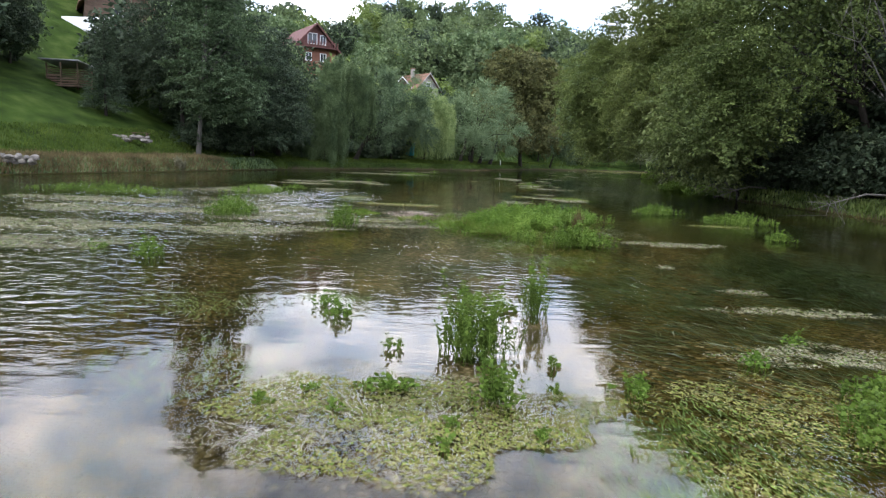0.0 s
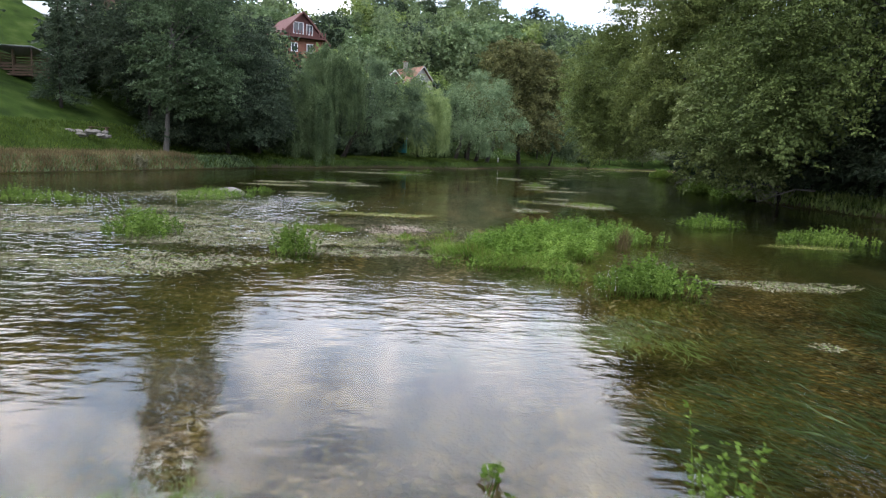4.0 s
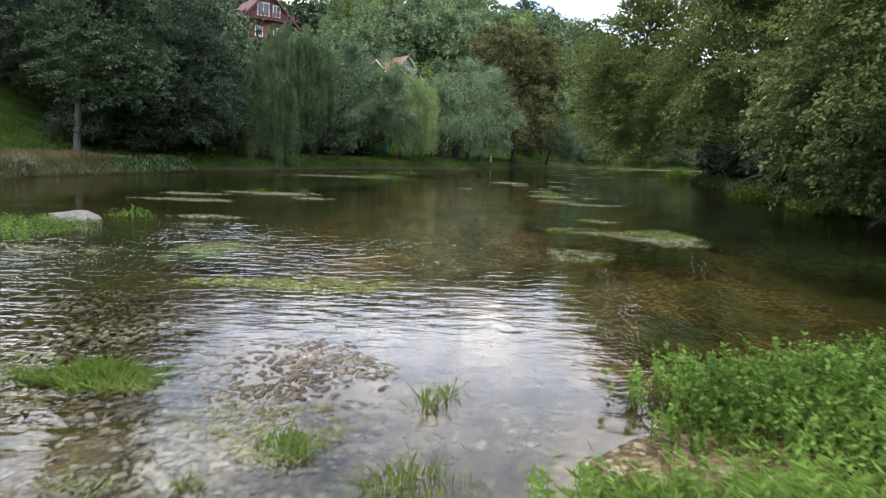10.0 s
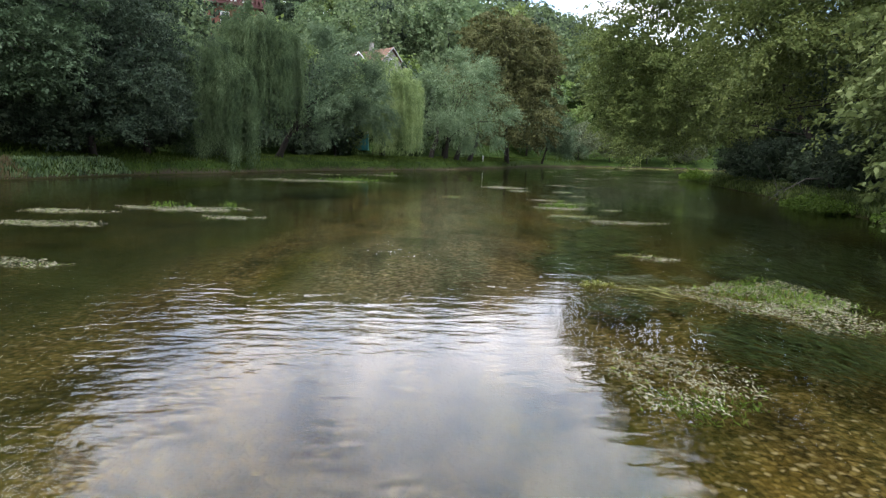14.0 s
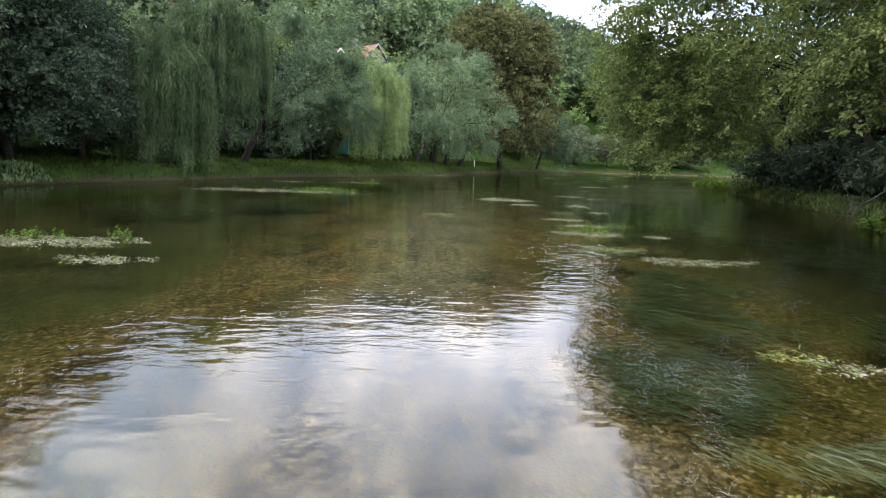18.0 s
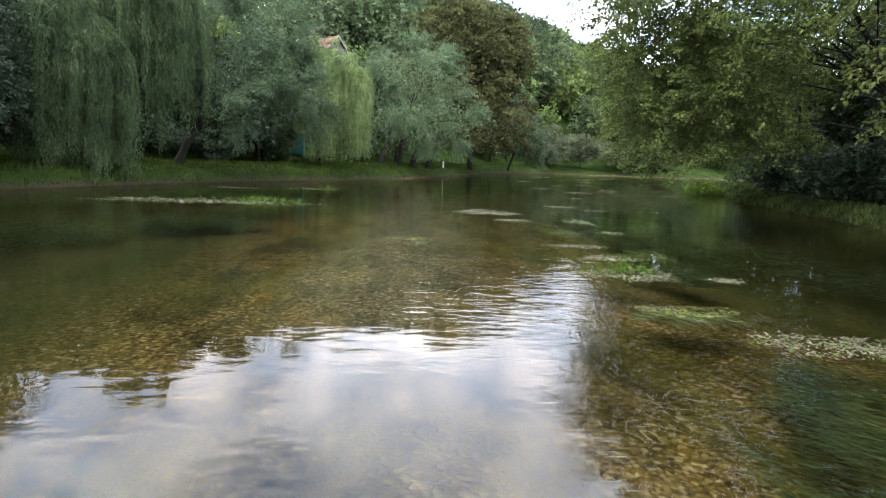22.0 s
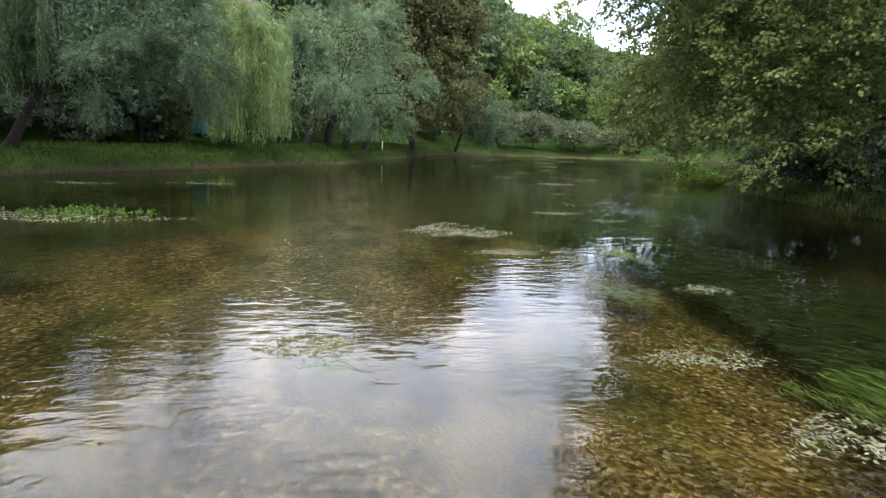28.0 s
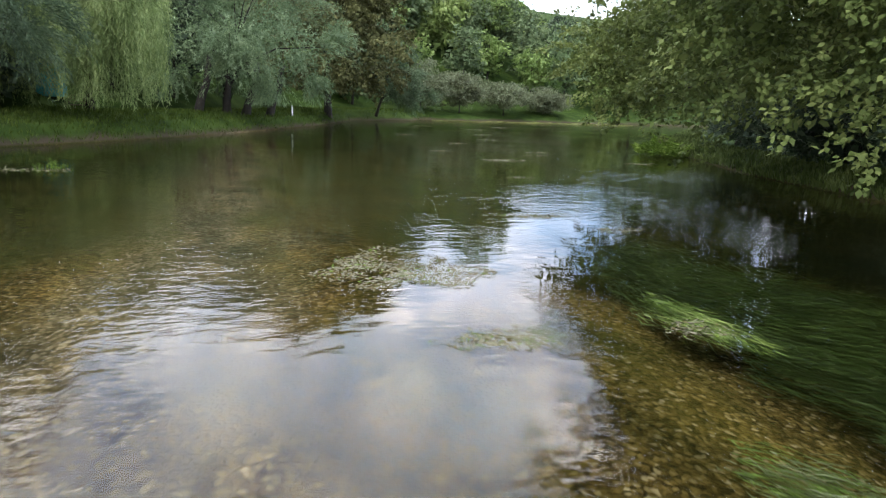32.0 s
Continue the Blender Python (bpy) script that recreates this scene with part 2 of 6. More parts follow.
    lk.new(reach.outputs[0], more.inputs[1])
    film = more.outputs[0]
    smr = nd.new("ShaderNodeMapRange")
    smr.interpolation_type = "SMOOTHSTEP"
    smr.inputs[1].default_value, smr.inputs[2].default_value = 9.8, 13.4
    smr.inputs[3].default_value, smr.inputs[4].default_value = 0.0, 0.72
    lk.new(film, smr.inputs[0])
    silt = nd.new("ShaderNodeMixRGB")
    silt.inputs[2].default_value = (0.018, 0.024, 0.006, 1)
    lk.new(smr.outputs[0], silt.inputs[0])
    lk.new(bed3.outputs[0], silt.inputs[1])
    bed = silt
    # grass
    g1 = nd.new("ShaderNodeTexNoise")
    g1.inputs["Scale"].default_value, g1.inputs["Detail"].default_value = 0.5, 6.0
    lk.new(pos, g1.inputs["Vector"])
    gr = ramp(nd, [(0.3, (0.014, 0.025, 0.006)), (0.52, (0.027, 0.048, 0.009)), (0.7, (0.045, 0.066, 0.016))])
    lk.new(g1.outputs["Fac"], gr.inputs[0])
    # height masks
    nz = nd.new("ShaderNodeMath")
    nz.operation = "MULTIPLY_ADD"
    nz.inputs[1].default_value, nz.inputs[2].default_value = 0.7, -0.35
    lk.new(g1.outputs["Fac"], nz.inputs[0])
    zz = nd.new("ShaderNodeMath")
    zz.operation = "ADD"
    lk.new(sep.outputs[2], zz.inputs[0])
    lk.new(nz.outputs[0], zz.inputs[1])
    m1 = nd.new("ShaderNodeMapRange")
    m1.inputs[1].default_value, m1.inputs[2].default_value = 0.12, 0.45
    lk.new(zz.outputs[0], m1.inputs[0])
    soil = nd.new("ShaderNodeMixRGB")
    soil.inputs[1].default_value = (0.05, 0.04, 0.026, 1)
    lk.new(gr.outputs[0], soil.inputs[2])
    lk.new(m1.outputs[0], soil.inputs[0])
    m2 = nd.new("ShaderNodeMapRange")
    m2.inputs[1].default_value, m2.inputs[2].default_value = 0.02, 0.12
    lk.new(sep.outputs[2], m2.inputs[0])
    col = nd.new("ShaderNodeMixRGB")
    lk.new(m2.outputs[0], col.inputs[0])
    lk.new(bed.outputs[0], col.inputs[1])
    lk.new(soil.outputs[0], col.inputs[2])
    b = nd.new("ShaderNodeBsdfPrincipled")
    b.inputs["Roughness"].default_value = 0.9
    b.inputs["Specular IOR Level"].default_value = 0.03
    bp = nd.new("ShaderNodeBump")
    bp.inputs["Strength"].default_value, bp.inputs["Distance"].default_value = 0.7, 0.03
    bp.invert = True
    lk.new(v.outputs["Distance"], bp.inputs["Height"])
    lk.new(col.outputs[0], b.inputs["Base Color"])
    lk.new(bp.outputs[0], b.inputs["Normal"])
    lk.new(b.outputs[0], out.inputs[0])
    return m


def water_mat():
    """Clear stream water: mirror gloss by Fresnel over a faintly green clear body, rippled by the current."""
    m, nd, lk = mat_new("river_water")
    out = nd.new("ShaderNodeOutputMaterial")
    tc = nd.new("ShaderNodeTexCoord")
    pos = tc.outputs["Object"]
    def noise_at(scale, stretch, detail):
        mp = nd.new("ShaderNodeMapping")
        mp.inputs["Scale"].default_value = stretch
        lk.new(pos, mp.inputs[0])
        n = nd.new("ShaderNodeTexNoise")
        n.inputs["Scale"].default_value, n.inputs["Detail"].default_value = scale, detail
        lk.new(mp.outputs[0], n.inputs["Vector"])
        return n.outputs["Fac"]
    slow = noise_at(1.1, (0.75, 1.3, 1), 2.0)
    fine = noise_at(6.5, (0.55, 1.3, 1), 2.5)
    patch = noise_at(0.13, (1, 0.8, 1), 2.0)
    pm = nd.new("ShaderNodeMapRange")
    pm.inputs[1].default_value, pm.inputs[2].default_value = 0.38, 0.62
    pm.inputs[3].default_value, pm.inputs[4].default_value = 0.1, 1.0
    lk.new(patch, pm.inputs[0])
    # the riffle over the left-hand shoals is rougher
    sp = nd.new("ShaderNodeSeparateXYZ")
    lk.new(pos, sp.inputs[0])
    def span(sock, lo, hi):
        r = nd.new("ShaderNodeMapRange")
        r.interpolation_type = "SMOOTHSTEP"
        r.inputs[1].default_value, r.inputs[2].default_value = lo, hi
        lk.new(sock, r.inputs[0])
        return r.outputs[0]
    def times(p, q):
        r = nd.new("ShaderNodeMath")
        r.operation = "MULTIPLY"
        for i, k in ((0, p), (1, q)):
            if isinstance(k, float):
                r.inputs[i].default_value = k
            else:
                lk.new(k, r.inputs[i])
        return r.outputs[0]
    chop = noise_at(3.0, (0.65, 1.1, 1), 3.0)
    far_end = span(sp.outputs[1], 46.0, 34.0)
    over_left = times(span(sp.outputs[0], -2.5, -7.0), span(sp.outputs[1], 5.0, 9.0))
    over_bar = times(span(sp.outputs[0], 2.0, -4.0), span(sp.outputs[1], 20.0, 25.0))
    calm = nd.new("ShaderNodeMapRange")
    calm.inputs[3].default_value, calm.inputs[4].default_value = 0.4, 0.85
    lk.new(span(sp.outputs[1], 9.0, 16.0), calm.inputs[0])
    def plus(p, q):
        r = nd.new("ShaderNodeMath")
        r.operation = "ADD"
        lk.new(p, r.inputs[0])
        lk.new(q, r.inputs[1])
        return r.outputs[0]
    riff = times(plus(times(over_left, 2.2), times(over_bar, 0.8)), far_end)
    loose = times(pm.outputs[0], calm.outputs[0])
    hh = nd.new("ShaderNodeMath")
    hh.operation = "MULTIPLY_ADD"
    hh.inputs[1].default_value = 0.3
    lk.new(times(fine, loose), hh.inputs[0])
    lk.new(plus(plus(times(times(slow, calm.outputs[0]), 0.55), times(chop, times(riff, 1.3))), times(times(chop, loose), 1.1)), hh.inputs[2])
    bp = nd.new("ShaderNodeBump")
    bp.inputs["Strength"].default_value, bp.inputs["Distance"].default_value = 1.0, WAVE
    lk.new(hh.outputs[0], bp.inputs["Height"])
    fr = nd.new("ShaderNodeFresnel")
    fr.inputs["IOR"].default_value = 1.333
    gl = nd.new("ShaderNodeBsdfGlossy")
    gl.inputs["Roughness"].default_value = 0.0
    lk.new(bp.outputs[0], gl.inputs["Normal"])
    tr = nd.new("ShaderNodeBsdfTransparent")
    tr.inputs["Color"].default_value = (0.88, 0.9, 0.82, 1)
    mx = nd.new("ShaderNodeMixShader")
    lk.new(fr.outputs[0], mx.inputs[0])
    lk.new(tr.outputs[0], mx.inputs[1])
    lk.new(gl.outputs[0], mx.inputs[2])
    lk.new(mx.outputs[0], out.inputs[0])
    return m


WAVE = 0.016
M_GROUND = ground_mat()
M_WATER = water_mat()
M_BARK = solid_mat("bark_dark", (0.012, 0.01, 0.008), (0.042, 0.035, 0.028), 5, 0.9, 0.8, (1, 1, 0.25))
M_BARK_PALE = solid_mat("bark_pale", (0.05, 0.046, 0.04), (0.12, 0.113, 0.1), 5, 0.9, 0.7, (1, 1, 0.25))
M_OAK = leaf_mat("leaf_alder", (0.03, 0.048, 0.011), (0.07, 0.1, 0.023), (0.135, 0.172, 0.045), trans=0.25)
M_OAK_LIGHT = leaf_mat("leaf_alder_light", (0.042, 0.064, 0.015), (0.098, 0.138, 0.031), (0.185, 0.225, 0.06), trans=0.3)
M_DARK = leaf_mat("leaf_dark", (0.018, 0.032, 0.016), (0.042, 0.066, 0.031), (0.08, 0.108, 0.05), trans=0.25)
M_POPLAR = leaf_mat("leaf_poplar", (0.032, 0.053, 0.021), (0.064, 0.1, 0.039), (0.12, 0.165, 0.08))
M_WILLOW = leaf_mat("leaf_silver_willow", (0.066, 0.114, 0.047), (0.142, 0.212, 0.088), (0.25, 0.33, 0.15))
M_WILLOW_DARK = leaf_mat("leaf_grey_willow", (0.043, 0.072, 0.031), (0.09, 0.136, 0.058), (0.165, 0.22, 0.102))
M_HAZEL = leaf_mat("leaf_hazel", (0.045, 0.066, 0.017), (0.105, 0.145, 0.038), (0.19, 0.235, 0.08))
M_WEEP = leaf_mat("leaf_weeping_willow", (0.036, 0.064, 0.023), (0.08, 0.124, 0.043), (0.155, 0.208, 0.082))
M_WEEP_LIGHT = leaf_mat("leaf_weeping_willow_light", (0.085, 0.128, 0.036), (0.185, 0.25, 0.074), (0.31, 0.37, 0.135))
M_BROWN = leaf_mat("leaf_brownish", (0.044, 0.05, 0.014), (0.096, 0.102, 0.03), (0.16, 0.155, 0.055), trans=0.25)
M_FOREST = leaf_mat("leaf_forest", (0.05, 0.086, 0.038), (0.112, 0.167, 0.063), (0.205, 0.265, 0.105))
M_LIME = leaf_mat("leaf_light_green", (0.078, 0.128, 0.03), (0.15, 0.22, 0.05), (0.24, 0.31, 0.098))
M_GREYBUSH = leaf_mat("leaf_grey_bush", (0.07, 0.083, 0.036), (0.125, 0.148, 0.066), (0.2, 0.232, 0.112))
M_CRESS = leaf_mat("leaf_cress", (0.048, 0.095, 0.017), (0.1, 0.178, 0.03), (0.17, 0.262, 0.06))
M_GRASS = leaf_mat("leaf_grass", (0.055, 0.108, 0.014), (0.102, 0.186, 0.028), (0.185, 0.27, 0.058))
M_MEADOW = leaf_mat("meadow_grass", (0.028, 0.05, 0.007), (0.052, 0.085, 0.013), (0.092, 0.122, 0.026))
M_MAT = leaf_mat("floating_weed", (0.125, 0.122, 0.072), (0.185, 0.18, 0.112), (0.255, 0.25, 0.17), 0.45, 0.1)
M_STREAM = leaf_mat("stream_weed", (0.0345, 0.069, 0.0138), (0.0862, 0.1437, 0.0287), (0.1725, 0.23, 0.069), 0.4, 0.15)
M_DRY = leaf_mat("dry_stalk", (0.075, 0.06, 0.028), (0.135, 0.11, 0.053), (0.21, 0.175, 0.095))
M_YELLOWMAT = leaf_mat("yellow_weed", (0.0675, 0.075, 0.015), (0.15, 0.165, 0.0375), (0.2475, 0.255, 0.09), 0.45, 0.1)
M_STREAM_PALE = leaf_mat("stream_weed_pale", (0.0432, 0.0576, 0.0252), (0.0936, 0.1152, 0.054), (0.18, 0.2016, 0.1152), 0.4, 0.15)
M_STREAM_DARK = leaf_mat("stream_weed_dark", (0.0113, 0.0252, 0.0062), (0.0247, 0.0451, 0.0104), (0.0474, 0.0721, 0.0209), 0.4, 0.15)
M_PEBBLE = leaf_mat("pebble", (0.045, 0.036, 0.022), (0.125, 0.104, 0.072), (0.36, 0.33, 0.26), 0.6, 0.0)
M_STONE = solid_mat("pebble_stone", (0.06, 0.054, 0.044), (0.19, 0.175, 0.155), 3.0, 0.75, 0.3)

# ---- mesh helpers ----
def mesh_quads(name, verts, mats, smooth=False):
    """A mesh from an (n, 4, 3) array: n separate four-sided leaves."""
    n = len(verts)
    me = bpy.data.meshes.new(name)
    me.vertices.add(n * 4)
    me.vertices.foreach_set("co", np.ascontiguousarray(verts, dtype=np.float32).ravel())
    me.loops.add(n * 4)
    me.loops.foreach_set("vertex_index", np.arange(n * 4, dtype=np.int32))
    me.polygons.add(n)
    me.polygons.foreach_set("loop_start", np.arange(0, n * 4, 4, dtype=np.int32))
    me.polygons.foreach_set("loop_total", np.full(n, 4, dtype=np.int32))
    me.materials.append(mats)
    me.update(calc_edges=True)
    return me


def unit(a):
    return a / np.maximum(np.linalg.norm(a, axis=-1, keepdims=True), 1e-9)


def leaf_quads(p, along, length, width, rng, fold=0.12, face=None):
    """Kite-shaped leaves at p that point along; sizes vary."""
    n = len(p)
    along = unit(along)
    side = unit(np.cross(along, rng.normal(size=(n, 3)) if face is None else face))
    up = np.cross(side, along)
    l = (length * rng.uniform(0.65, 1.3, n))[:, None]
    w = (width * rng.uniform(0.7, 1.25, n))[:, None]
    q = np.empty((n, 4, 3))
    q[:, 0] = p
    q[:, 1] = p + along * l * 0.45 + side * w * 0.5 + up * w * fold
    q[:, 2] = p + along * l
    q[:, 3] = p + along * l * 0.45 - side * w * 0.5 + up * w * fold
    return q


class Tubes:
    """Collects tapered round limbs into one mesh."""

    def __init__(self, sides=7):
        self.v, self.f, self.k = [], [], sides

    def add(self, pts, radii):
        k, base = self.k, len(self.v)
        pts = [Vector(p) for p in pts]
        for i, p in enumerate(pts):
            d = (pts[min(i + 1, len(pts) - 1)] - pts[max(i - 1, 0)]).normalized()
            a = d.orthogonal().normalized()
            b = d.cross(a)
            for j in range(k):
                t = 2 * math.pi * j / k
                self.v.append(p + (a * math.cos(t) + b * math.sin(t)) * radii[i])
        for i in range(len(pts) - 1):
            for j in range(k):
                j2 = (j + 1) % k
                self.f.append((base + i * k + j, base + i * k + j2, base + (i + 1) * k + j2, base + (i + 1) * k + j))
        self.f.append(tuple(base + (len(pts) - 1) * k + j for j in range(k)))

    def mesh(self, name, material):
        me = bpy.data.meshes.new(name)
        me.from_pydata([tuple(v) for v in self.v], [], self.f)
        me.materials.append(material)
        for p in me.polygons:
            p.use_smooth = True
        return me


def thing(name, at, label, category, group="", kind=""):
    ob = new(name)
    ob.location = at
    ob.empty_display_size = 0.2
    return tagged(ob, label, category, group, kind)


def part(name, data, parent, label="", material=None):
    """Links a mesh, or a bmesh with a material, as one mesh object under a thing or part."""
    if isinstance(data, bmesh.types.BMesh):
        me = bpy.data.meshes.new(name)
        data.to_mesh(me)
        data.free()
        me.materials.append(material)
        data = me
    ob = new(name, data)
    ob.parent = parent
    return tagged(ob, label)


def box(bm, c, s, rz=0.0, bevel=0.0):
    g = bmesh.ops.create_cube(bm, size=1.0, matrix=Matrix.Translation(c) @ Matrix.Rotation(rz, 4, "Z") @ Matrix.Diagonal((*s, 1)))
    if bevel:
        bmesh.ops.bevel(bm, geom=list({e for v in g["verts"] for e in v.link_edges}), offset=bevel, segments=1, affect="EDGES")
    return bm


# ---- the valley: ground, river ----
LEFT = np.array([(-34, -60), (-32, 0), (-30.5, 30), (-28, 43), (-25.8, 50), (-23.3, 58), (-20.9, 68), (-18.3, 76), (-14.5, 82.5), (-10.0, 92), (-3.2, 100.5), (1.9, 107.5), (7.0, 117), (13.6, 129.5), (19.5, 145), (34, 158.5), (60, 166), (110, 178), (180, 190)], float)
RIGHT = np.array([(24, -60), (22, 0), (21, 30), (20.5, 47), (20.5, 56), (22, 64), (25, 76), (26.5, 84), (28, 90), (33.5, 103), (37, 110), (52, 127), (75, 143), (110, 155), (180, 165)], float)


def seg_dist(px, py, line):
    """Signed distance to a polyline: positive on its left-hand side."""
    best = np.full(px.shape, 1e9)
    sign = np.ones(px.shape)
    for (x0, y0), (x1, y1) in zip(line[:-1], line[1:]):
        dx, dy = x1 - x0, y1 - y0
        t = np.clip(((px - x0) * dx + (py - y0) * dy) / (dx * dx + dy * dy), 0, 1)
        ex, ey = px - x0 - t * dx, py - y0 - t * dy
        d = np.hypot(ex, ey)
        s = np.sign(dx * ey - dy * ex)
        near = d < best
        best = np.where(near, d, best)
        sign = np.where(near, s, sign)
    return best * sign


def sm(x, a, b):
    t = np.clip((x - a) / (b - a), 0, 1)
    return t * t * (3 - 2 * t)


def wob(x, y, s, seed=0.0):
    return np.sin(x * s + 1.7 + seed) * np.cos(y * s * 1.13 + 0.6 * seed) + 0.5 * np.sin(x * s * 2.3 + y * s * 1.7 + seed * 2.1)


# gravel shoals that come up to or through the surface: x, y, radius x, radius y, top
SHOALS = [(-1.2, 26.5, 3.0, 4.0, -0.015), (-5.0, 23.5, 4.2, 4.6, -0.05), (2.8, 23.5, 3.0, 3.6, 0.05), (0.0, 6.8, 2.6, 2.4, -0.04), (-7, 30, 4, 6, -0.08),
          (10, 28.5, 3.0, 3.2, -0.03), (-10.5, 39, 3, 4, -0.04), (-16, 33, 6, 4, -0.04), (-8, 26, 4, 4, -0.05), (7.3, 40.0, 2.0, 2.6, -0.05), (3.4, 8.0, 2.5, 3.0, -0.1),
          (7, 72, 4, 6, -0.22), (3.5, 62, 4, 9, -0.3), (2, 45, 5, 8, -0.32), (3.9, 18.5, 1.5, 1.2, -0.02), (-8, 14, 5, 5, -0.12), (-6, 18, 5, 4, -0.08)]


def height(px, py):
    dl = seg_dist(px, py, LEFT)
    dr = -seg_dist(px, py, RIGHT)
    # beds
    inside = np.minimum(-dl, -dr)
    z = -0.12 - 0.5 * sm(inside, 0, 5) - 0.35 * sm(py, 78, 110) + 0.05 * wob(px, py, 0.35)
    z = z - 0.25 * np.exp(-((px - 13) / 4.5) ** 2) * sm(py, 15, 40)
    for x, y, rx, ry, top in SHOALS:
        w = np.exp(-(((px - x) / rx) ** 2 + ((py - y) / ry) ** 2) ** 1.6)
        z = z + (np.maximum(top, z) - z) * w
    # left bank: a low edge, a meadow, then the slope of the valley
    u = np.maximum(dl, 0)
    bank = -0.12 + 1.05 * sm(dl, -0.3, 1.3) + 0.3 * sm(dl, 1.3, 4.0)
    steep = 1 - sm(py, 70, 92)
    near = 0.47 * np.clip(u - 4.0, 0, 11) + 0.36 * np.clip(u - 15.0, 0, 45) + 0.1 * np.maximum(u - 60, 0)
    back = 0.6 * np.clip(u - 8.0, 0, 34) + 0.34 * np.maximum(u - 42, 0)
    rise = np.minimum(steep * near + (1 - steep) * back, 62 + 0.02 * u) * (1 - 0.36 * sm(-px, 25, 40) * sm(py, 104, 126))
    cap = 1 - sm(px, 30, 75) * 0.32
    zl = bank + rise * cap + 0.12 * wob(px, py, 0.25, 1.0) * sm(u, 1, 6)
    v = np.maximum(dr, 0)
    zr = -0.12 + 0.7 * sm(dr, -0.2, 1.5) + 0.35 * np.maximum(v - 6, 0) * sm(v, 6, 20)
    zr = np.minimum(zr, 26 + 0.1 * v) + 0.1 * wob(px, py, 0.3, 2.0) * sm(v, 1, 5)
    return np.where(dl > -0.3, zl, np.where(dr > -0.2, zr, z))


def hz(x, y):
    return float(height(np.array([float(x)]), np.array([float(y)]))[0])


def graded(lo, hi, step, far_lo, far_hi, grow=1.16):
    a = list(np.arange(lo, hi + 1e-6, step))
    s = step
    while a[-1] < far_hi:
        s *= grow
        a.append(a[-1] + s)
    s = step
    while a[0] > far_lo:
        s *= grow
        a.insert(0, a[0] - s)
    return np.array(a)


gx, gy = graded(-34, 36, 0.45, -1800, 1800), graded(2, 120, 0.5, -1500, 2500)
GX, GY = np.meshgrid(gx, gy)
GZ = height(GX.ravel(), GY.ravel())
nx, ny = len(gx), len(gy)
me = bpy.data.meshes.new("ground")
idx = np.arange(nx * ny).reshape(ny, nx)
quads = np.stack([idx[:-1, :-1], idx[:-1, 1:], idx[1:, 1:], idx[1:, :-1]], -1).reshape(-1, 4)
me.from_pydata(np.stack([GX.ravel(), GY.ravel(), GZ], 1).tolist(), [], quads.tolist())
me.materials.append(M_GROUND)
for p in me.polygons:
    p.use_smooth = True
tagged(new("ground", me), "gravel river bed rising to grassy banks and a wooded valley side", "ground", kind="structure")

wv = [tuple(p) + (0.0,) for p in LEFT + np.array([-3.0, 1.5])] + [tuple(p) + (0.0,) for p in (RIGHT + np.array([3.0, -1.5]))[::-1]]
me = bpy.data.meshes.new("water")
n1, n2 = len(LEFT), len(RIGHT)
bm = bmesh.new()
bm.faces.new([bm.verts.new(v) for v in wv])
bmesh.ops.triangulate(bm, faces=bm.faces[:])
bm.normal_update()
if sum(f.normal.z for f in bm.faces) < 0:
    bmesh.ops.reverse_faces(bm, faces=bm.faces[:])
bm.to_mesh(me)
bm.free()
me.materials.append(M_WATER)
tagged(new("water", me), "clear shallow river water with ripples and sky reflections", "water", kind="structure")


# ---- trees ----
def crown_points(rng, envelope, clumps, per, size, flat=0.6, inner=0.35, lobe=None):
    """Leaf places, pointing and facing directions: clumps on the outside of rounded boughs that make up an ellipsoid (centre, radii)."""
    c, r = np.array(envelope[0], float), np.array(envelope[1], float)
    mean = float(np.prod(r)) ** (1 / 3)
    lr0 = lobe or 0.3 * mean + 0.35
    m = max(7, int(3.4 * (mean / lr0) ** 2))
    d = unit(rng.normal(size=(m, 3)))
    lr = lr0 * rng.uniform(0.6, 1.35, m)
    lc = c + d * np.maximum(r - 0.75 * lr[:, None], 0.3) * (inner + (1.02 - inner) * rng.uniform(0, 1, m) ** 0.35)[:, None]
    k0 = rng.choice(m, clumps, p=lr ** 2 / np.sum(lr ** 2))
    e = unit(rng.normal(size=(clumps, 3)) + 0.55 * d[k0] + np.array([0, 0, 0.3]))
    cc = lc[k0] + e * lr[k0][:, None] * np.array([1.1, 1.1, 0.62]) * rng.uniform(0.72, 1.08, clumps)[:, None]
    k = np.repeat(np.arange(clumps), per)
    n = len(k)
    sz = size * rng.uniform(0.6, 1.4, clumps)
    off = rng.uniform(-1, 1, (n, 3)) + rng.uniform(-1, 1, (n, 3))
    off = off * np.array([0.32, 0.32, 0.32 * flat]) * sz[k][:, None]
    off[:, 2] -= 0.3 * (off[:, 0] ** 2 + off[:, 1] ** 2) / sz[k]
    p = cc[k] + off
    out = unit(e[k] * np.array([1, 1, 0.3]) + 0.75 * rng.normal(size=(n, 3)) + np.array([0, 0, -0.35]))
    face = e[k] * np.array([0.6, 0.6, 0.4]) + np.array([0, 0, 0.9]) + 0.5 * rng.normal(size=(n, 3))
    return p, out, cc, face


def core_points(rng, envelope, n, reach=0.8):
    """Inner leaves that close the crown."""
    c, r = np.array(envelope[0], float), np.array(envelope[1], float)
    d = unit(rng.normal(size=(n, 3)))
    return c + d * r * (reach * rng.uniform(0.15, 1, n) ** 0.5)[:, None], rng.normal(size=(n, 3))


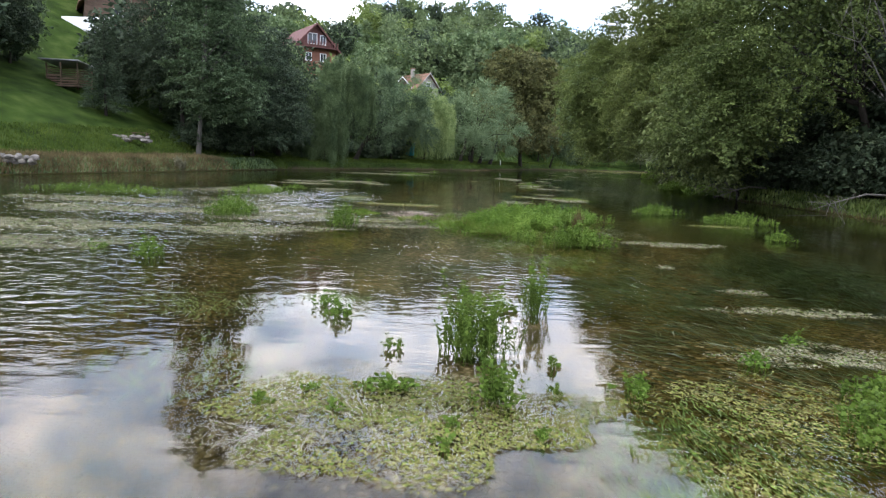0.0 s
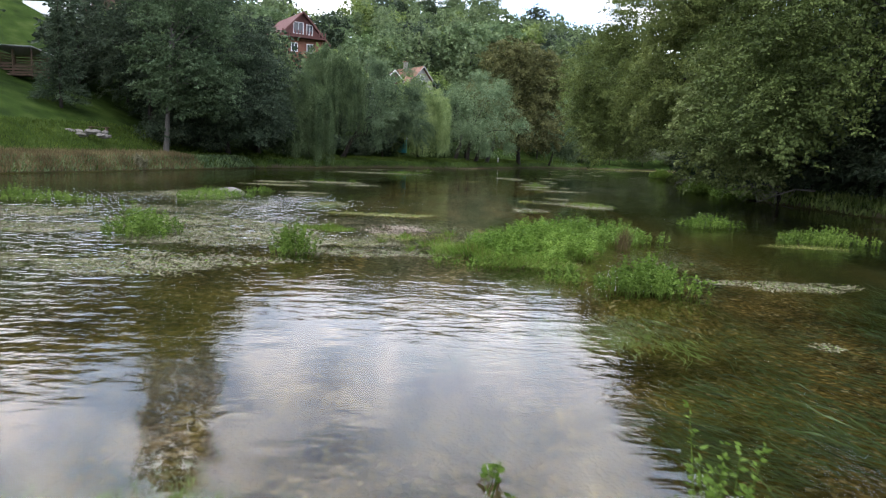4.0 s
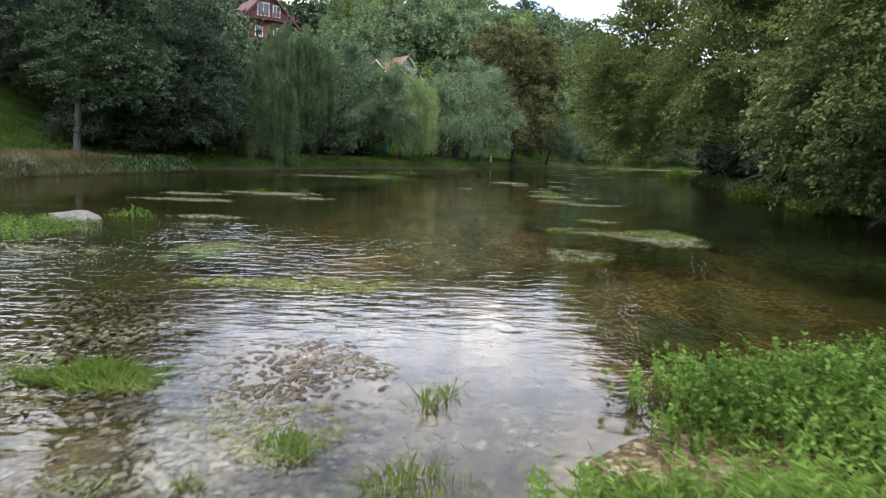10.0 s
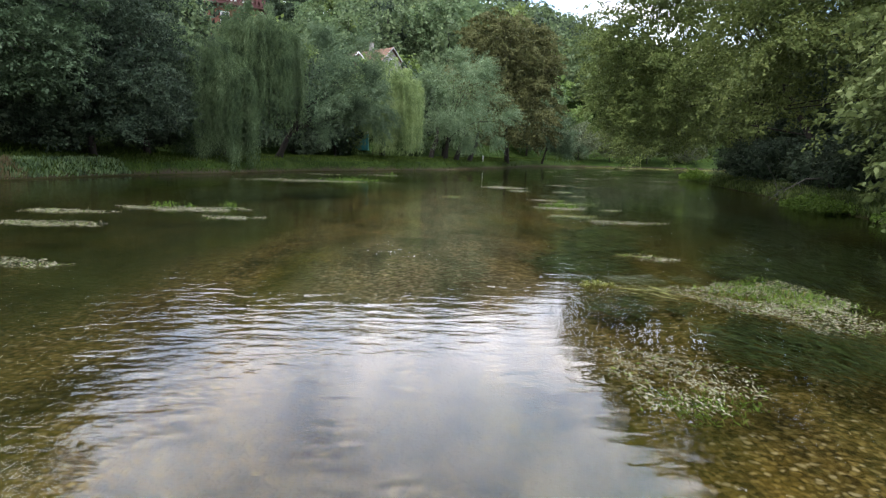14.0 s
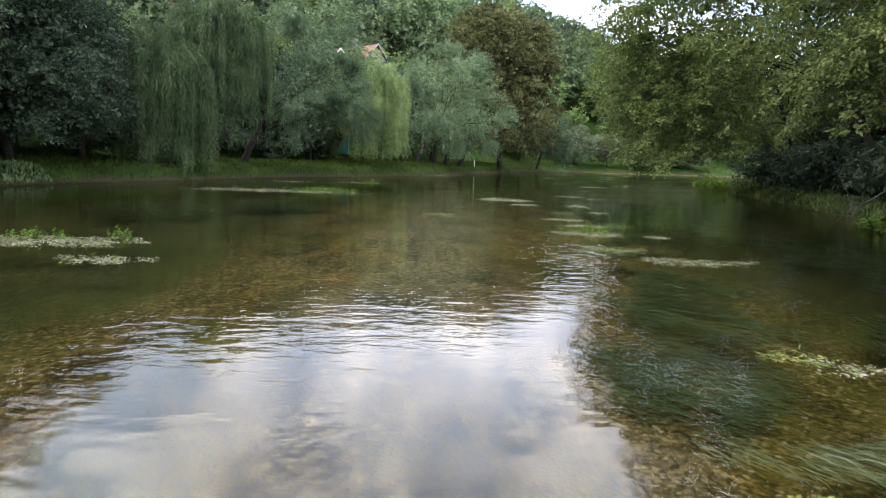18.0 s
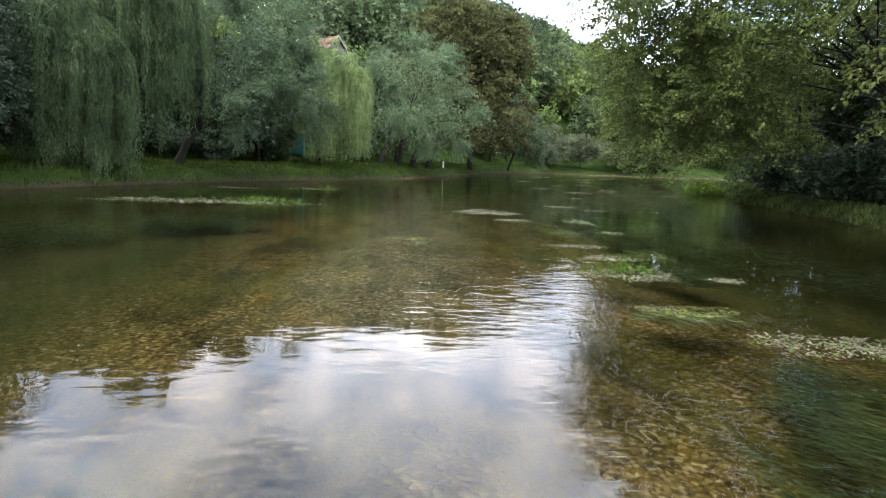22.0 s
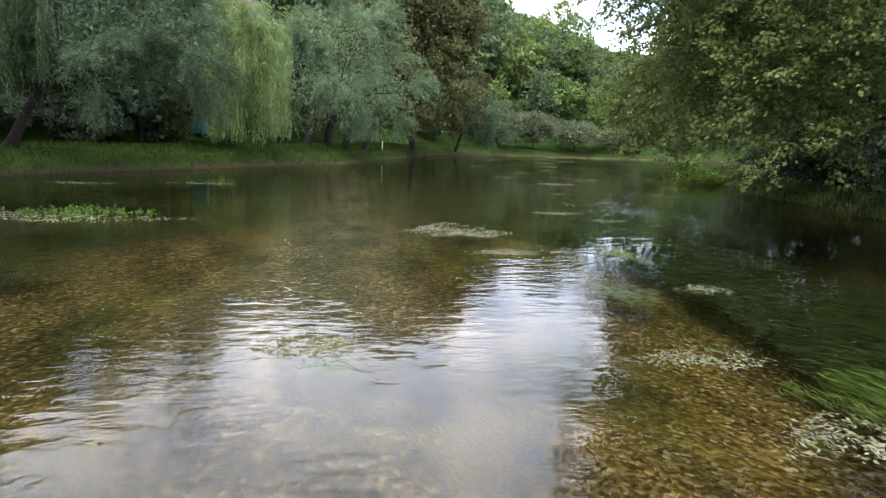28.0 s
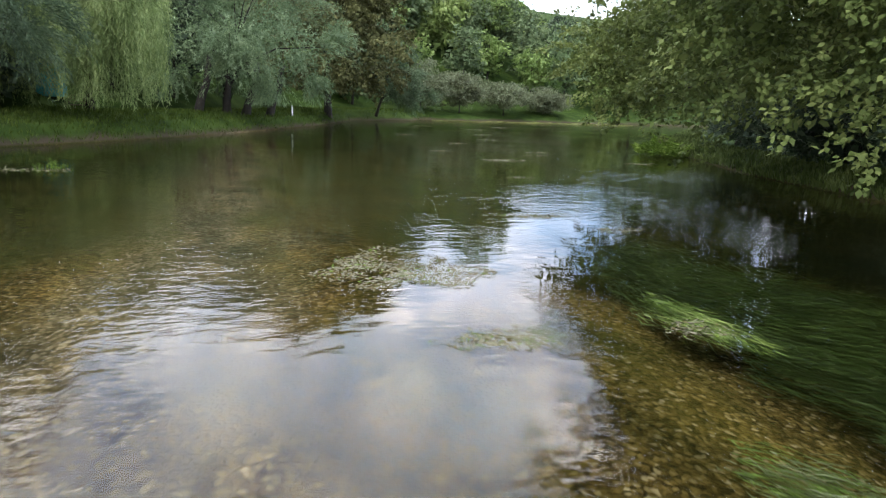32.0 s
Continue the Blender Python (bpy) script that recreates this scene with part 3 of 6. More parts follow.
def limbs(tb, rng, foot, top, r0, targets, count):
    """A trunk from foot to top and limbs out to some of the clump centres."""
    foot, top = Vector(foot), Vector(top)
    pts, rr = [], []
    for i in range(7):
        t = i / 6
        w = Vector((math.sin(3 * t + r0 * 9) - math.sin(r0 * 9), math.cos(4 * t + r0 * 5) - math.cos(r0 * 5), 0)) * (r0 * 0.5)
        pts.append(foot.lerp(top, t) + w)
        rr.append(r0 * (1.3 if i == 0 else 1 - 0.72 * t))
    tb.add(pts, rr)
    tw = Tubes(5)
    sel = rng.choice(len(targets), min(count, len(targets)), replace=False)
    for s in sel:
        tgt = Vector(targets[s])
        t = min(0.95, max(rng.uniform(0.2, 0.6), (tgt.z - foot.z) / max(0.1, top.z - foot.z) * rng.uniform(0.45, 0.8)))
        a = foot.lerp(top, t)
        mid = a.lerp(tgt, 0.5) + Vector((0, 0, (tgt - a).length * 0.1))
        q = r0 * (1 - 0.7 * t) * rng.uniform(0.25, 0.5)
        tw.add([a, a.lerp(mid, 0.6), mid, mid.lerp(tgt, 0.5), tgt], [q, q * 0.8, q * 0.6, q * 0.4, q * 0.15])
    return tw


def broad_tree(name, foot, envelopes, seed, leaf, bark, clumps=320, per=70, size=1.6, ll=0.16, lw=0.1, r0=0.25, top=None, label="", category="tree", group="", limb=26, inner=0.35, flat=0.6, core=2500, cl=0.45, reach=0.72, low=0.12, sky_facing=True):
    """A broadleaved tree; its envelopes are crown masses given relative to its foot."""
    rng = np.random.default_rng(seed)
    ob = thing(name, foot, label, category, group)
    quads, cen = [], []
    vol = [e[1][0] * e[1][1] * e[1][2] for e in envelopes]
    for e, v in zip(envelopes, vol):
        w = (v ** 0.67) / sum(x ** 0.67 for x in vol)
        p, out, cc, face = crown_points(rng, e, max(6, int(clumps * w)), per, size, flat, inner)
        keep = p[:, 2] > low
        quads.append(leaf_quads(p[keep], out[keep], ll, lw, rng, 0.12, face[keep] if sky_facing else None))
        p, out = core_points(rng, e, int(core * w), reach)
        keep = p[:, 2] > low + 0.5
        quads.append(leaf_quads(p[keep], out[keep], cl, cl * 0.7, rng))
        cen.append(cc[cc[:, 2] > 0.6])
    cen = np.concatenate(cen)
    tb = Tubes()
    if top is None:
        top = (envelopes[0][0][0] * 0.6, envelopes[0][0][1] * 0.6, envelopes[0][0][2] + envelopes[0][1][2] * 0.5)
    tw = limbs(tb, rng, (0, 0, -0.3), top, r0, cen, limb)
    part("trunk", tb.mesh(name + "_trunk", bark), ob)
    tagged(part("branchwork", tw.mesh(name + "_branchwork", bark), ob), kind="stuff")
    part("crown", mesh_quads(name + "_crown", np.concatenate(quads), leaf), ob)
    return ob


def finish_tree(name, ob, quads, leaf, bark, rng, top, r0, ends):
    tb = Tubes()
    tw = limbs(tb, rng, (0, 0, -0.3), top, r0 * 0.8, ends, 18)
    part("trunk", tb.mesh(name + "_trunk", bark), ob)
    tagged(part("branchwork", tw.mesh(name + "_branchwork", bark), ob), kind="stuff")
    part("crown", mesh_quads(name + "_crown", np.concatenate(quads), leaf), ob)
    return ob


def weeping_tree(name, foot, domes, seed, leaf, bark, bundles=120, label="", low=0.3, r0=0.3, step=0.2, ll=0.34, lw=0.04, top=None, core=3600):
    """A willow whose long shoots arch out of rounded heads and hang in separate curtains; heads (centre, radii, drop) relative to its foot."""
    rng = np.random.default_rng(seed)
    ob = thing(name, foot, label, "tree")
    quads, ends = [], []
    for c, r, drop in domes:
        c, r = np.array(c, float), np.array(r, float)
        ps, ds = [], []
        for i in range(bundles):
            a = rng.uniform(0, 2 * math.pi)
            el = rng.uniform(0.0, 0.98)
            q = math.sqrt(1 - el * el)
            d = np.array([math.cos(a) * q, math.sin(a) * q, el])
            out = np.array([math.cos(a), math.sin(a), 0])
            s0 = c + d * r * rng.uniform(0.62, 0.98)
            ends.append(s0)
            drop_b = rng.uniform(*drop)
            reach = rng.uniform(0.4, 1.3) * (0.4 + 0.6 * q)
            for j in range(rng.integers(9, 17)):
                s = s0 + rng.normal(size=3) * np.array([0.17, 0.17, 0.12])
                dl = min(drop_b * rng.uniform(0.5, 1.1), s[2] - low - rng.uniform(0, 0.9))
                if dl < 0.5:
                    continue
                n = int((dl + reach) / step) + 3
                t = np.linspace(0, 1, n)
                rise = 0.5 * reach * np.sin(np.minimum(t * 3.2, 1) * math.pi)
                path = s + np.outer(reach * (1 - np.exp(-4.5 * t)), out)
                path[:, 2] += rise - dl * t ** 1.35
                path += np.outer(0.09 * np.sin(t * 6 + a * 7 + j), [out[1], -out[0], 0])
                ps.append(np.repeat(path, 2, 0) + rng.normal(size=(n * 2, 3)) * 0.05)
                ds.append(np.tile([0, 0, -1.0], (n * 2, 1)) + np.repeat(np.exp(-6 * t)[:, None] * out * 1.5, 2, 0) + 0.42 * rng.normal(size=(n * 2, 3)))
        p, d = np.concatenate(ps), np.concatenate(ds)
        quads.append(leaf_quads(p, d, ll, lw, rng))
        p, d = core_points(rng, (c - np.array([0, 0, r[2] * 0.25]), r * np.array([0.9, 0.9, 1.0])), core, 0.8)
        quads.append(leaf_quads(p, d + np.array([0, 0, -1.6]), 0.45, 0.09, rng))
    c, r = np.array(domes[0][0], float), np.array(domes[0][1], float)
    return finish_tree(name, ob, quads, leaf, bark, rng, tuple(c + np.array([0, 0, r[2] * 0.3])) if top is None else top, r0, np.array(ends))


def mop_willow(name, foot, heads, seed, leaf, bark, sprays=900, per=44, label="", r0=0.4, top=None, ll=0.24, lw=0.036, low=0.8, core=6000):
    """A round willow: fans of slender leafy shoots that spring up and outwards from rounded boughs and nod at the tips."""
    rng = np.random.default_rng(seed)
    ob = thing(name, foot, label, "tree")
    quads, ends = [], []
    tot = sum((h[1][0] * h[1][1] * h[1][2]) ** 0.67 for h in heads)
    for c, r in heads:
        c, r = np.array(c, float), np.array(r, float)
        mean = float(np.prod(r)) ** (1 / 3)
        n = int(sprays * mean ** 2 / tot)
        m = max(9, int(n / 34))
        ld = unit(rng.normal(size=(m, 3)) + np.array([0, 0, 0.25]))
        size = rng.uniform(0.75, 1.25, m)
        k = rng.integers(0, m, n)
        d = unit(ld[k] + 0.3 * rng.normal(size=(n, 3)))
        o = c + (ld[k] * 0.5 + d * 0.16 * rng.uniform(0.2, 1.4, n)[:, None]) * r * size[k][:, None] ** 0.5
        ends.append(o)
        out = unit(d * np.array([1, 1, 0.8]) + np.array([0, 0, 0.38]) + 0.22 * rng.normal(size=(n, 3)))
        ln = 0.42 * mean * rng.uniform(0.65, 1.15, n) * size[k]
        t = rng.uniform(0.05, 1, (n, per)) ** 0.8
        p = o[:, None] + out[:, None] * (ln[:, None] * t)[..., None]
        p[..., 2] -= 0.42 * ln[:, None] * t ** 2
        p += rng.normal(size=p.shape) * (0.05 + 0.1 * (1 - t))[..., None]
        tang = out[:, None] + np.array([0, 0, -0.85]) * t[..., None] + 0.45 * rng.normal(size=p.shape)
        p, tang = p.reshape(-1, 3), tang.reshape(-1, 3)
        face = np.repeat(d, per, 0) + np.array([0, 0, 0.8]) + 0.6 * rng.normal(size=p.shape)
        keep = p[:, 2] > low
        quads.append(leaf_quads(p[keep], tang[keep], ll, lw, rng, 0.12, face[keep]))
        p, d = core_points(rng, (c, r), int(core * mean ** 2 / tot), 0.62)
        keep = p[:, 2] > low + 0.4
        quads.append(leaf_quads(p[keep], d[keep], 0.36, 0.1, rng))
    ends = np.concatenate(ends)
    c = np.array(heads[0][0], float)
    return finish_tree(name, ob, quads, leaf, bark, rng, tuple(c) if top is None else top, r0, ends[ends[:, 2] > 1.0])


def bough_tree(name, foot, masses, seed, leaf, bark, boughs=420, twigs=9, per=20, length=3.2, ll=0.215, lw=0.15, r0=0.3, top=None, label="", category="tree", group="", droop=0.28, low=0.15, core=8000, cl=0.34, reach=0.7, tilt=0.3, lean=None):
    """A tree of layered boughs: flat fans of twigs, lit on top and dark below, round crown masses (centre, radii) relative to its foot."""
    rng = np.random.default_rng(seed)
    ob = thing(name, foot, label, category, group)
    quads, ends = [], []
    area = [(m[1][0] * m[1][1] * m[1][2]) ** 0.67 for m in masses]
    for (c, r), ar in zip(masses, area):
        c, r = np.array(c, float), np.array(r, float)
        n = max(8, int(boughs * ar / sum(area)))
        z = rng.uniform(-0.85, 0.97, n)
        a = rng.uniform(0, 2 * math.pi, n) if lean is None else lean + rng.normal(0, 1.05, n)
        q = np.sqrt(1 - z * z)
        d = np.stack([np.cos(a) * q, np.sin(a) * q, z], 1)
        tip = c + d * r * rng.uniform(0.7, 1.06, n)[:, None]
        axis = unit(np.stack([np.cos(a), np.sin(a), 0.45 * z - droop + 0.15 * rng.normal(size=n)], 1) + 0.25 * rng.normal(size=(n, 3)) * np.array([1, 1, 0.3]))
        L = np.minimum(length * rng.uniform(0.6, 1.3, n), 1.1 * float(r.min()))
        side = unit(np.cross(axis, np.array([0, 0, 1.0])) + tilt * rng.normal(size=(n, 3)))
        up = unit(np.cross(side, axis))
        ends.append(tip - axis * L[:, None] * 0.7)
        # twigs alternate along the bough
        s = np.tile(np.linspace(0.12, 1.0, twigs), (n, 1)) + rng.normal(0, 0.03, (n, twigs))
        sg = np.tile(np.where(np.arange(twigs) % 2 == 0, 1.0, -1.0), (n, 1))
        sg[:, -1] = rng.normal(0, 0.15, n)
        root = tip[:, None] - axis[:, None] * (L[:, None] * (1 - s))[..., None]
        root += up[:, None] * (0.16 * L[:, None] * (1 - (2 * s - 1) ** 2))[..., None]
        td = unit(axis[:, None] * 0.75 + side[:, None] * sg[..., None] + 0.12 * rng.normal(size=(n, twigs, 3)))
        tl = L[:, None] * (0.5 - 0.28 * s) * rng.uniform(0.7, 1.25, (n, twigs))
        u = rng.uniform(0.0, 1.0, (n, twigs, per))
        p = root[:, :, None] + td[:, :, None] * (tl[..., None] * u)[..., None]
        p[..., 2] -= 0.16 * tl[..., None] * u ** 2
        p += rng.normal(size=p.shape) * np.array([0.09, 0.09, 0.055])
        dirs = td[:, :, None] + 0.75 * rng.normal(size=p.shape) + np.array([0, 0, -0.25])
        face = up[:, None, None] + 0.42 * rng.normal(size=p.shape)
        p, dirs, face = p.reshape(-1, 3), dirs.reshape(-1, 3), face.reshape(-1, 3)
        keep = p[:, 2] > low
        quads.append(leaf_quads(p[keep], dirs[keep], ll, lw, rng, 0.14, face[keep]))
        p, dd = core_points(rng, (c, r), int(core * ar / sum(area)), reach)
        keep = p[:, 2] > low + 0.4
        quads.append(leaf_quads(p[keep], dd[keep], cl, cl * 0.65, rng))
    ends = np.concatenate(ends)
    if top is None:
        c, r = masses[0]
        top = (c[0] * 0.6, c[1] * 0.6, c[2] + r[2] * 0.5)
    return finish_tree(name, ob, quads, leaf, bark, rng, top, r0, ends[ends[:, 2] > 0.8])


def F(x, y, dz=0.0):
    return (x, y, hz(x, y) + dz)


# right bank: alders whose boughs hang over the water
OAK = dict(bark=M_BARK, label="leafy alder with green boughs hanging over the river", group="alders on the bank", r0=0.35, lean=math.pi * 1.08, twigs=10, per=25, ll=0.155, lw=0.108, core=10000, cl=0.3)
bough_tree("alder_tree", F(26, 40), [((-6, 1, 9.5), (7.6, 8, 7.0)), ((-8.8, 0, 4.6), (4.8, 5, 3.6)), ((1, 2, 15), (10, 9, 8))], 11, M_OAK, boughs=440, **OAK)
bough_tree("alder_tree", F(26, 57), [((-6.2, 2, 8.2), (6.6, 8, 6.2)), ((-5.4, 0, 14.5), (6.2, 6, 6.5)), ((0, 1, 16), (9, 9, 8))], 12, M_OAK_LIGHT, boughs=620, **OAK)
bough_tree("alder_tree", F(29.5, 73), [((-10.6, 3, 8.5), (7.2, 8, 6.8)), ((-8.6, 1, 14), (6, 6, 5.5)), ((-11.6, 3, 4.7), (5.2, 6, 4.2)), ((0, 0, 15), (8, 8, 7))], 13, M_OAK_LIGHT, boughs=620, **OAK)
bough_tree("alder_tree", F(33, 89), [((-4.5, 1, 7.0), (7.0, 8, 6.0)), ((-11.2, -2, 3.9), (5.6, 5, 3.1)), ((3, 0, 12), (8, 8, 6.5)), ((-7.6, 0, 9.4), (4.2, 5, 4.2))], 14, M_OAK_LIGHT, boughs=400, **OAK)
bough_tree("alder_tree", F(42, 106), [((-3, 0, 8), (7.5, 8, 7))], 15, M_OAK_LIGHT, boughs=150, **OAK)

bough_tree("hazel_tree", F(20.9, 47.5), [((-2.6, 0.5, 5.0), (4.4, 4.2, 5.0))], 16, M_HAZEL, M_BARK, 230, 7, 14, 2.2, 0.24, 0.16, 0.14, None, "yellow-green hazel with broad leaves leaning over the water", core=900, low=0.3)

# left bank
bough_tree("poplar_tree", F(-24.9, 69.5), [((1.8, 0.5, 9.5), (5.2, 5.5, 7.4)), ((3.0, 0, 6.0), (4.4, 4, 3.2)), ((0.5, 0.5, 22), (4.4, 4.2, 11.5))], 21, M_POPLAR, M_BARK_PALE, 520, 7, 14, 2.0, 0.24, 0.16, 0.28, (1.6, 0.5, 22), "tall poplar with a pale bare trunk beside the river", core=3000, low=2.9, droop=0.05)
DIM = dict(leaf=M_DARK, bark=M_BARK, twigs=7, per=18, length=2.2, ll=0.2, lw=0.11, core=2600)
bough_tree("broadleaf_tree", F(-21.6, 77.5), [((-1.5, 0, 9.5), (5.2, 5.6, 8.5)), ((2.6, -0.5, 6.0), (4.8, 5.0, 5.2)), ((2.0, -2.5, 3.4), (4.6, 4.2, 2.8))], 22, boughs=480, label="dark dense tree with branches down to the bank", **DIM)
bough_tree("broadleaf_tree", F(-19.9, 82.8), [((-0.5, 0, 7.5), (4.0, 4.4, 6.6)), ((1.2, -2, 3.4), (3.4, 3.6, 2.8))], 26, boughs=300, label="dark grey-green tree with low hanging boughs", **DIM)
bough_tree("broadleaf_tree", F(-28.5, 75), [((0, 0, 9), (6.5, 6, 8))], 23, boughs=300, label="dark broadleaved tree on the grassy slope", **DIM)
bough_tree("broadleaf_tree", F(-44, 66), [((0, 0, 7.5), (6, 6, 6.5))], 24, boughs=260, label="dark broadleaved tree above the meadow", **DIM)
weeping_tree("weeping_willow", F(-15.8, 89.5), [((2.6, 1.4, 9.8), (3.2, 3.4, 4.2), (5, 9.5)), ((-0.6, -3.0, 7.0), (2.6, 2.8, 3.4), (6, 9)), ((1.0, -3.4, 5.8), (1.8, 1.8, 2.6), (4, 8))], 31, M_WEEP, M_BARK, 84, "weeping willow with long green strands down to the water", -0.9)
mop_willow("silver_willow", F(-12.3, 95.0), [((5.6, 0.2, 8.0), (4.8, 4.8, 5.8)), ((4.8, -1.4, 4.6), (4.2, 3.6, 3.2)), ((8.2, -0.4, 5.6), (3.0, 3.6, 4.0))], 32, M_WILLOW_DARK, M_BARK, 1300, 52, "grey-green willow with a leaning dark trunk", 0.42, (2.8, 0.3, 5))
weeping_tree("weeping_willow", F(-2.9, 109.5), [((0.6, -1.5, 7.7), (3.8, 4.2, 4.0), (3.5, 8)), ((1.8, -4.0, 6.2), (2.4, 2.4, 2.8), (3.5, 8)), ((-2.2, -1.0, 6.0), (2.2, 2.6, 3.0), (2.5, 6))], 33, M_WEEP_LIGHT, M_BARK, 66, "light yellow-green weeping willow trailing to the bank")
mop_willow("silver_willow", F(5.0, 120.5), [((1.4, 0, 8.2), (7.4, 6.6, 7.2)), ((4.6, -1.5, 4.8), (5.4, 5.2, 4.2)), ((-2.6, -1, 5.6), (4.6, 4.6, 4.6))], 34, M_WILLOW, M_BARK, 1500, 54, "round silver-green willow beside the water", 0.4, (0.9, 0.5, 6), 0.28, 0.044)
bough_tree("chestnut_tree", F(15.6, 137.5), [((-0.8, 0, 13.6), (9.4, 8.5, 10.0)), ((-0.2, -3, 7), (9.2, 6.5, 6.6)), ((-3.5, -2, 17), (5.5, 5.5, 5.8)), ((3.4, -1, 15.5), (5, 5, 5.6))], 35, M_BROWN, M_BARK, 620, 6, 16, 1.9, 0.34, 0.23, 0.45, None, "tall brownish-green chestnut tree on the bank", core=7000, cl=0.5, reach=0.84, low=0.9, droop=0.45, tilt=0.8)
mop_willow("silver_willow", F(23.4, 149.5), [((1.5, -2.5, 6.2), (5, 5, 5.6)), ((3.4, -2, 3.4), (4.2, 4.2, 3.2))], 36, M_WILLOW_DARK, M_BARK, 620, 34, "low grey willow over the water", 0.25, None, 0.32, 0.06, 0.3)
for i, (x, y, r, h) in enumerate([(33, 162, 4.6, 4.0), (40, 164.5, 4.6, 3.6), (48.5, 167, 4.6, 2.9), (57, 169.5, 4.5, 2.4)]):
    broad_tree("grey_bush", F(x, y), [((0, 0, h), (r, 4, h))], 40 + i, M_GREYBUSH, M_BARK, 240, 34, 0.9, 0.36, 0.1, 0.1, None, "grey-brown bush in a row along the far bank", "bush", "bushes along the far bank", core=1500)
broad_tree("broadleaf_tree", F(56, 196), [((0, 0, 12), (8, 8, 10))], 46, M_LIME, M_BARK, 500, 26, 1.3, 0.42, 0.3, 0.35, None, "light green broadleaved tree behind the far bank", core=2500)

# spruce on the slope
def spruce(foot, h, r, seed, label):
    rng = np.random.default_rng(seed)
    ob = thing("spruce_tree", foot, label, "tree")
    tb = Tubes(6)
    tb.add([(0, 0, -0.3), (0, 0, h * 0.5), (0, 0, h)], [0.16, 0.1, 0.02])
    ps, ds = [], []
    for k in range(26):
        z = 1.0 + (h - 1.2) * k / 25
        rr = r * (1 - k / 26) ** 0.85
        for j in range(9):
            a = rng.uniform(0, 6.28)
            n = max(4, int(rr * 26))
            t = rng.uniform(0.1, 1, n)
            d = np.array([math.cos(a), math.sin(a), -0.25])
            ps.append(np.array([0, 0, z]) + t[:, None] * d * rr * rng.uniform(0.8, 1.1) + rng.normal(size=(n, 3)) * 0.1)
            ds.append(np.tile(d, (n, 1)) + 0.6 * rng.normal(size=(n, 3)))
            if k % 3 == 0 and j < 4:
                tb.add([(0, 0, z), tuple(np.array([0, 0, z]) + d * rr * 0.9)], [0.03, 0.008])
    part("trunk", tb.mesh("spruce_trunk", M_BARK), ob)
    part("crown", mesh_quads("spruce_crown", leaf_quads(np.concatenate(ps), np.concatenate(ds), 0.3, 0.08, rng), M_DARK), ob)
    return ob


spruce(F(-33.2, 67.5), 9.5, 2.5, 61, "small dark spruce on the meadow slope")

# woods on the valley sides
protos = []
for i, (mt, hgt, rad, nm) in enumerate([(M_FOREST, 15, 5.5, "broadleaved"), (M_DARK, 18, 5, "tall dark"), (M_LIME, 13, 5.0, "light green"), (M_FOREST, 17, 5.5, "tall broadleaved"), (M_DARK, 13, 6, "dark broadleaved")]):
    fx, fy = -62.0 - 12 * i, 118.0 + 5 * i
    protos.append((broad_tree("forest_tree", F(fx, fy), [((0, 0, hgt * 0.6), (rad, rad, hgt * 0.44)), ((0, 0, hgt * 0.35), (rad * 0.85, rad * 0.85, hgt * 0.25))], 50 + i, mt, M_BARK, 150, 9, 1.5, 0.85, 0.6, 0.25, None, nm + " forest tree on the valley side", "tree", "trees on the wooded hillside", 6, core=200, cl=1.5), hgt))
# added backing tree: its copies keep light out from behind the alders
shade_tree = broad_tree("broadleaf_tree", F(29.0, 46.0), [((0, 0, 8.5), (5.2, 5.2, 6.6)), ((0, 0, 4.6), (4.6, 4.6, 3.8))], 58, M_DARK, M_BARK, 330, 20, 1.3, 0.36, 0.24, 0.25, None, "dark broadleaved tree added behind the alders to close off light", "tree", "dark trees behind the alders", 6, core=900, cl=0.7)
rng = np.random.default_rng(7)
placed, far_crowns = [], []


def even_top(x, y, hgt, scale):
    """Tree size that keeps the wood's canopy level as seen from the middle of the river."""
    dx, dy = x - 1.5, y - 42.0
    d = math.hypot(dx, dy)
    lim = float(np.interp(dx / max(dy, 1.0), [-0.62, -0.5, -0.24, -0.16, 0.1, 0.2, 0.3, 0.45], [0.42, 0.31, 0.3, 0.275, 0.27, 0.24, 0.19, 0.14]))
    if dy < 30:
        return scale
    return min(scale, (lim * d - 2.5 - hz(x, y)) / hgt)


def plant_wood(n, xr, yr, side, dmin, gap, scale=(0.75, 1.25), avoid=(), kinds=(0, 3, 2, 3, 0, 4), joined_from=185.0):
    made = tries = 0
    while made < n and tries < 6000:
        tries += 1
        x, y = rng.uniform(*xr), rng.uniform(*yr)
        d = seg_dist(np.array([x]), np.array([y]), LEFT)[0] if side == "left" else -seg_dist(np.array([x]), np.array([y]), RIGHT)[0]
        if d < dmin or any((x - a) ** 2 + (y - b) ** 2 < gap * gap for a, b in placed) or any(x0 < x < x1 and y0 < y < y1 for x0, y0, x1, y1 in avoid):
            continue
        ob, hgt = protos[kinds[int(rng.integers(0, len(kinds)))]]
        s = even_top(x, y, hgt, rng.uniform(*scale)) if side == "left" else rng.uniform(*scale)
        if s < 0.3:
            continue
        placed.append((x, y))
        m = pose(x, y, hz(x, y) - 0.4, 0, 0, rng.uniform(0, 360)) @ Matrix.Diagonal((s, s, s * rng.uniform(0.85, 1.05), 1))
        if y > joined_from:
            far_crowns.append((ob, m))
        else:
            copy_thing(ob, m)
        made += 1


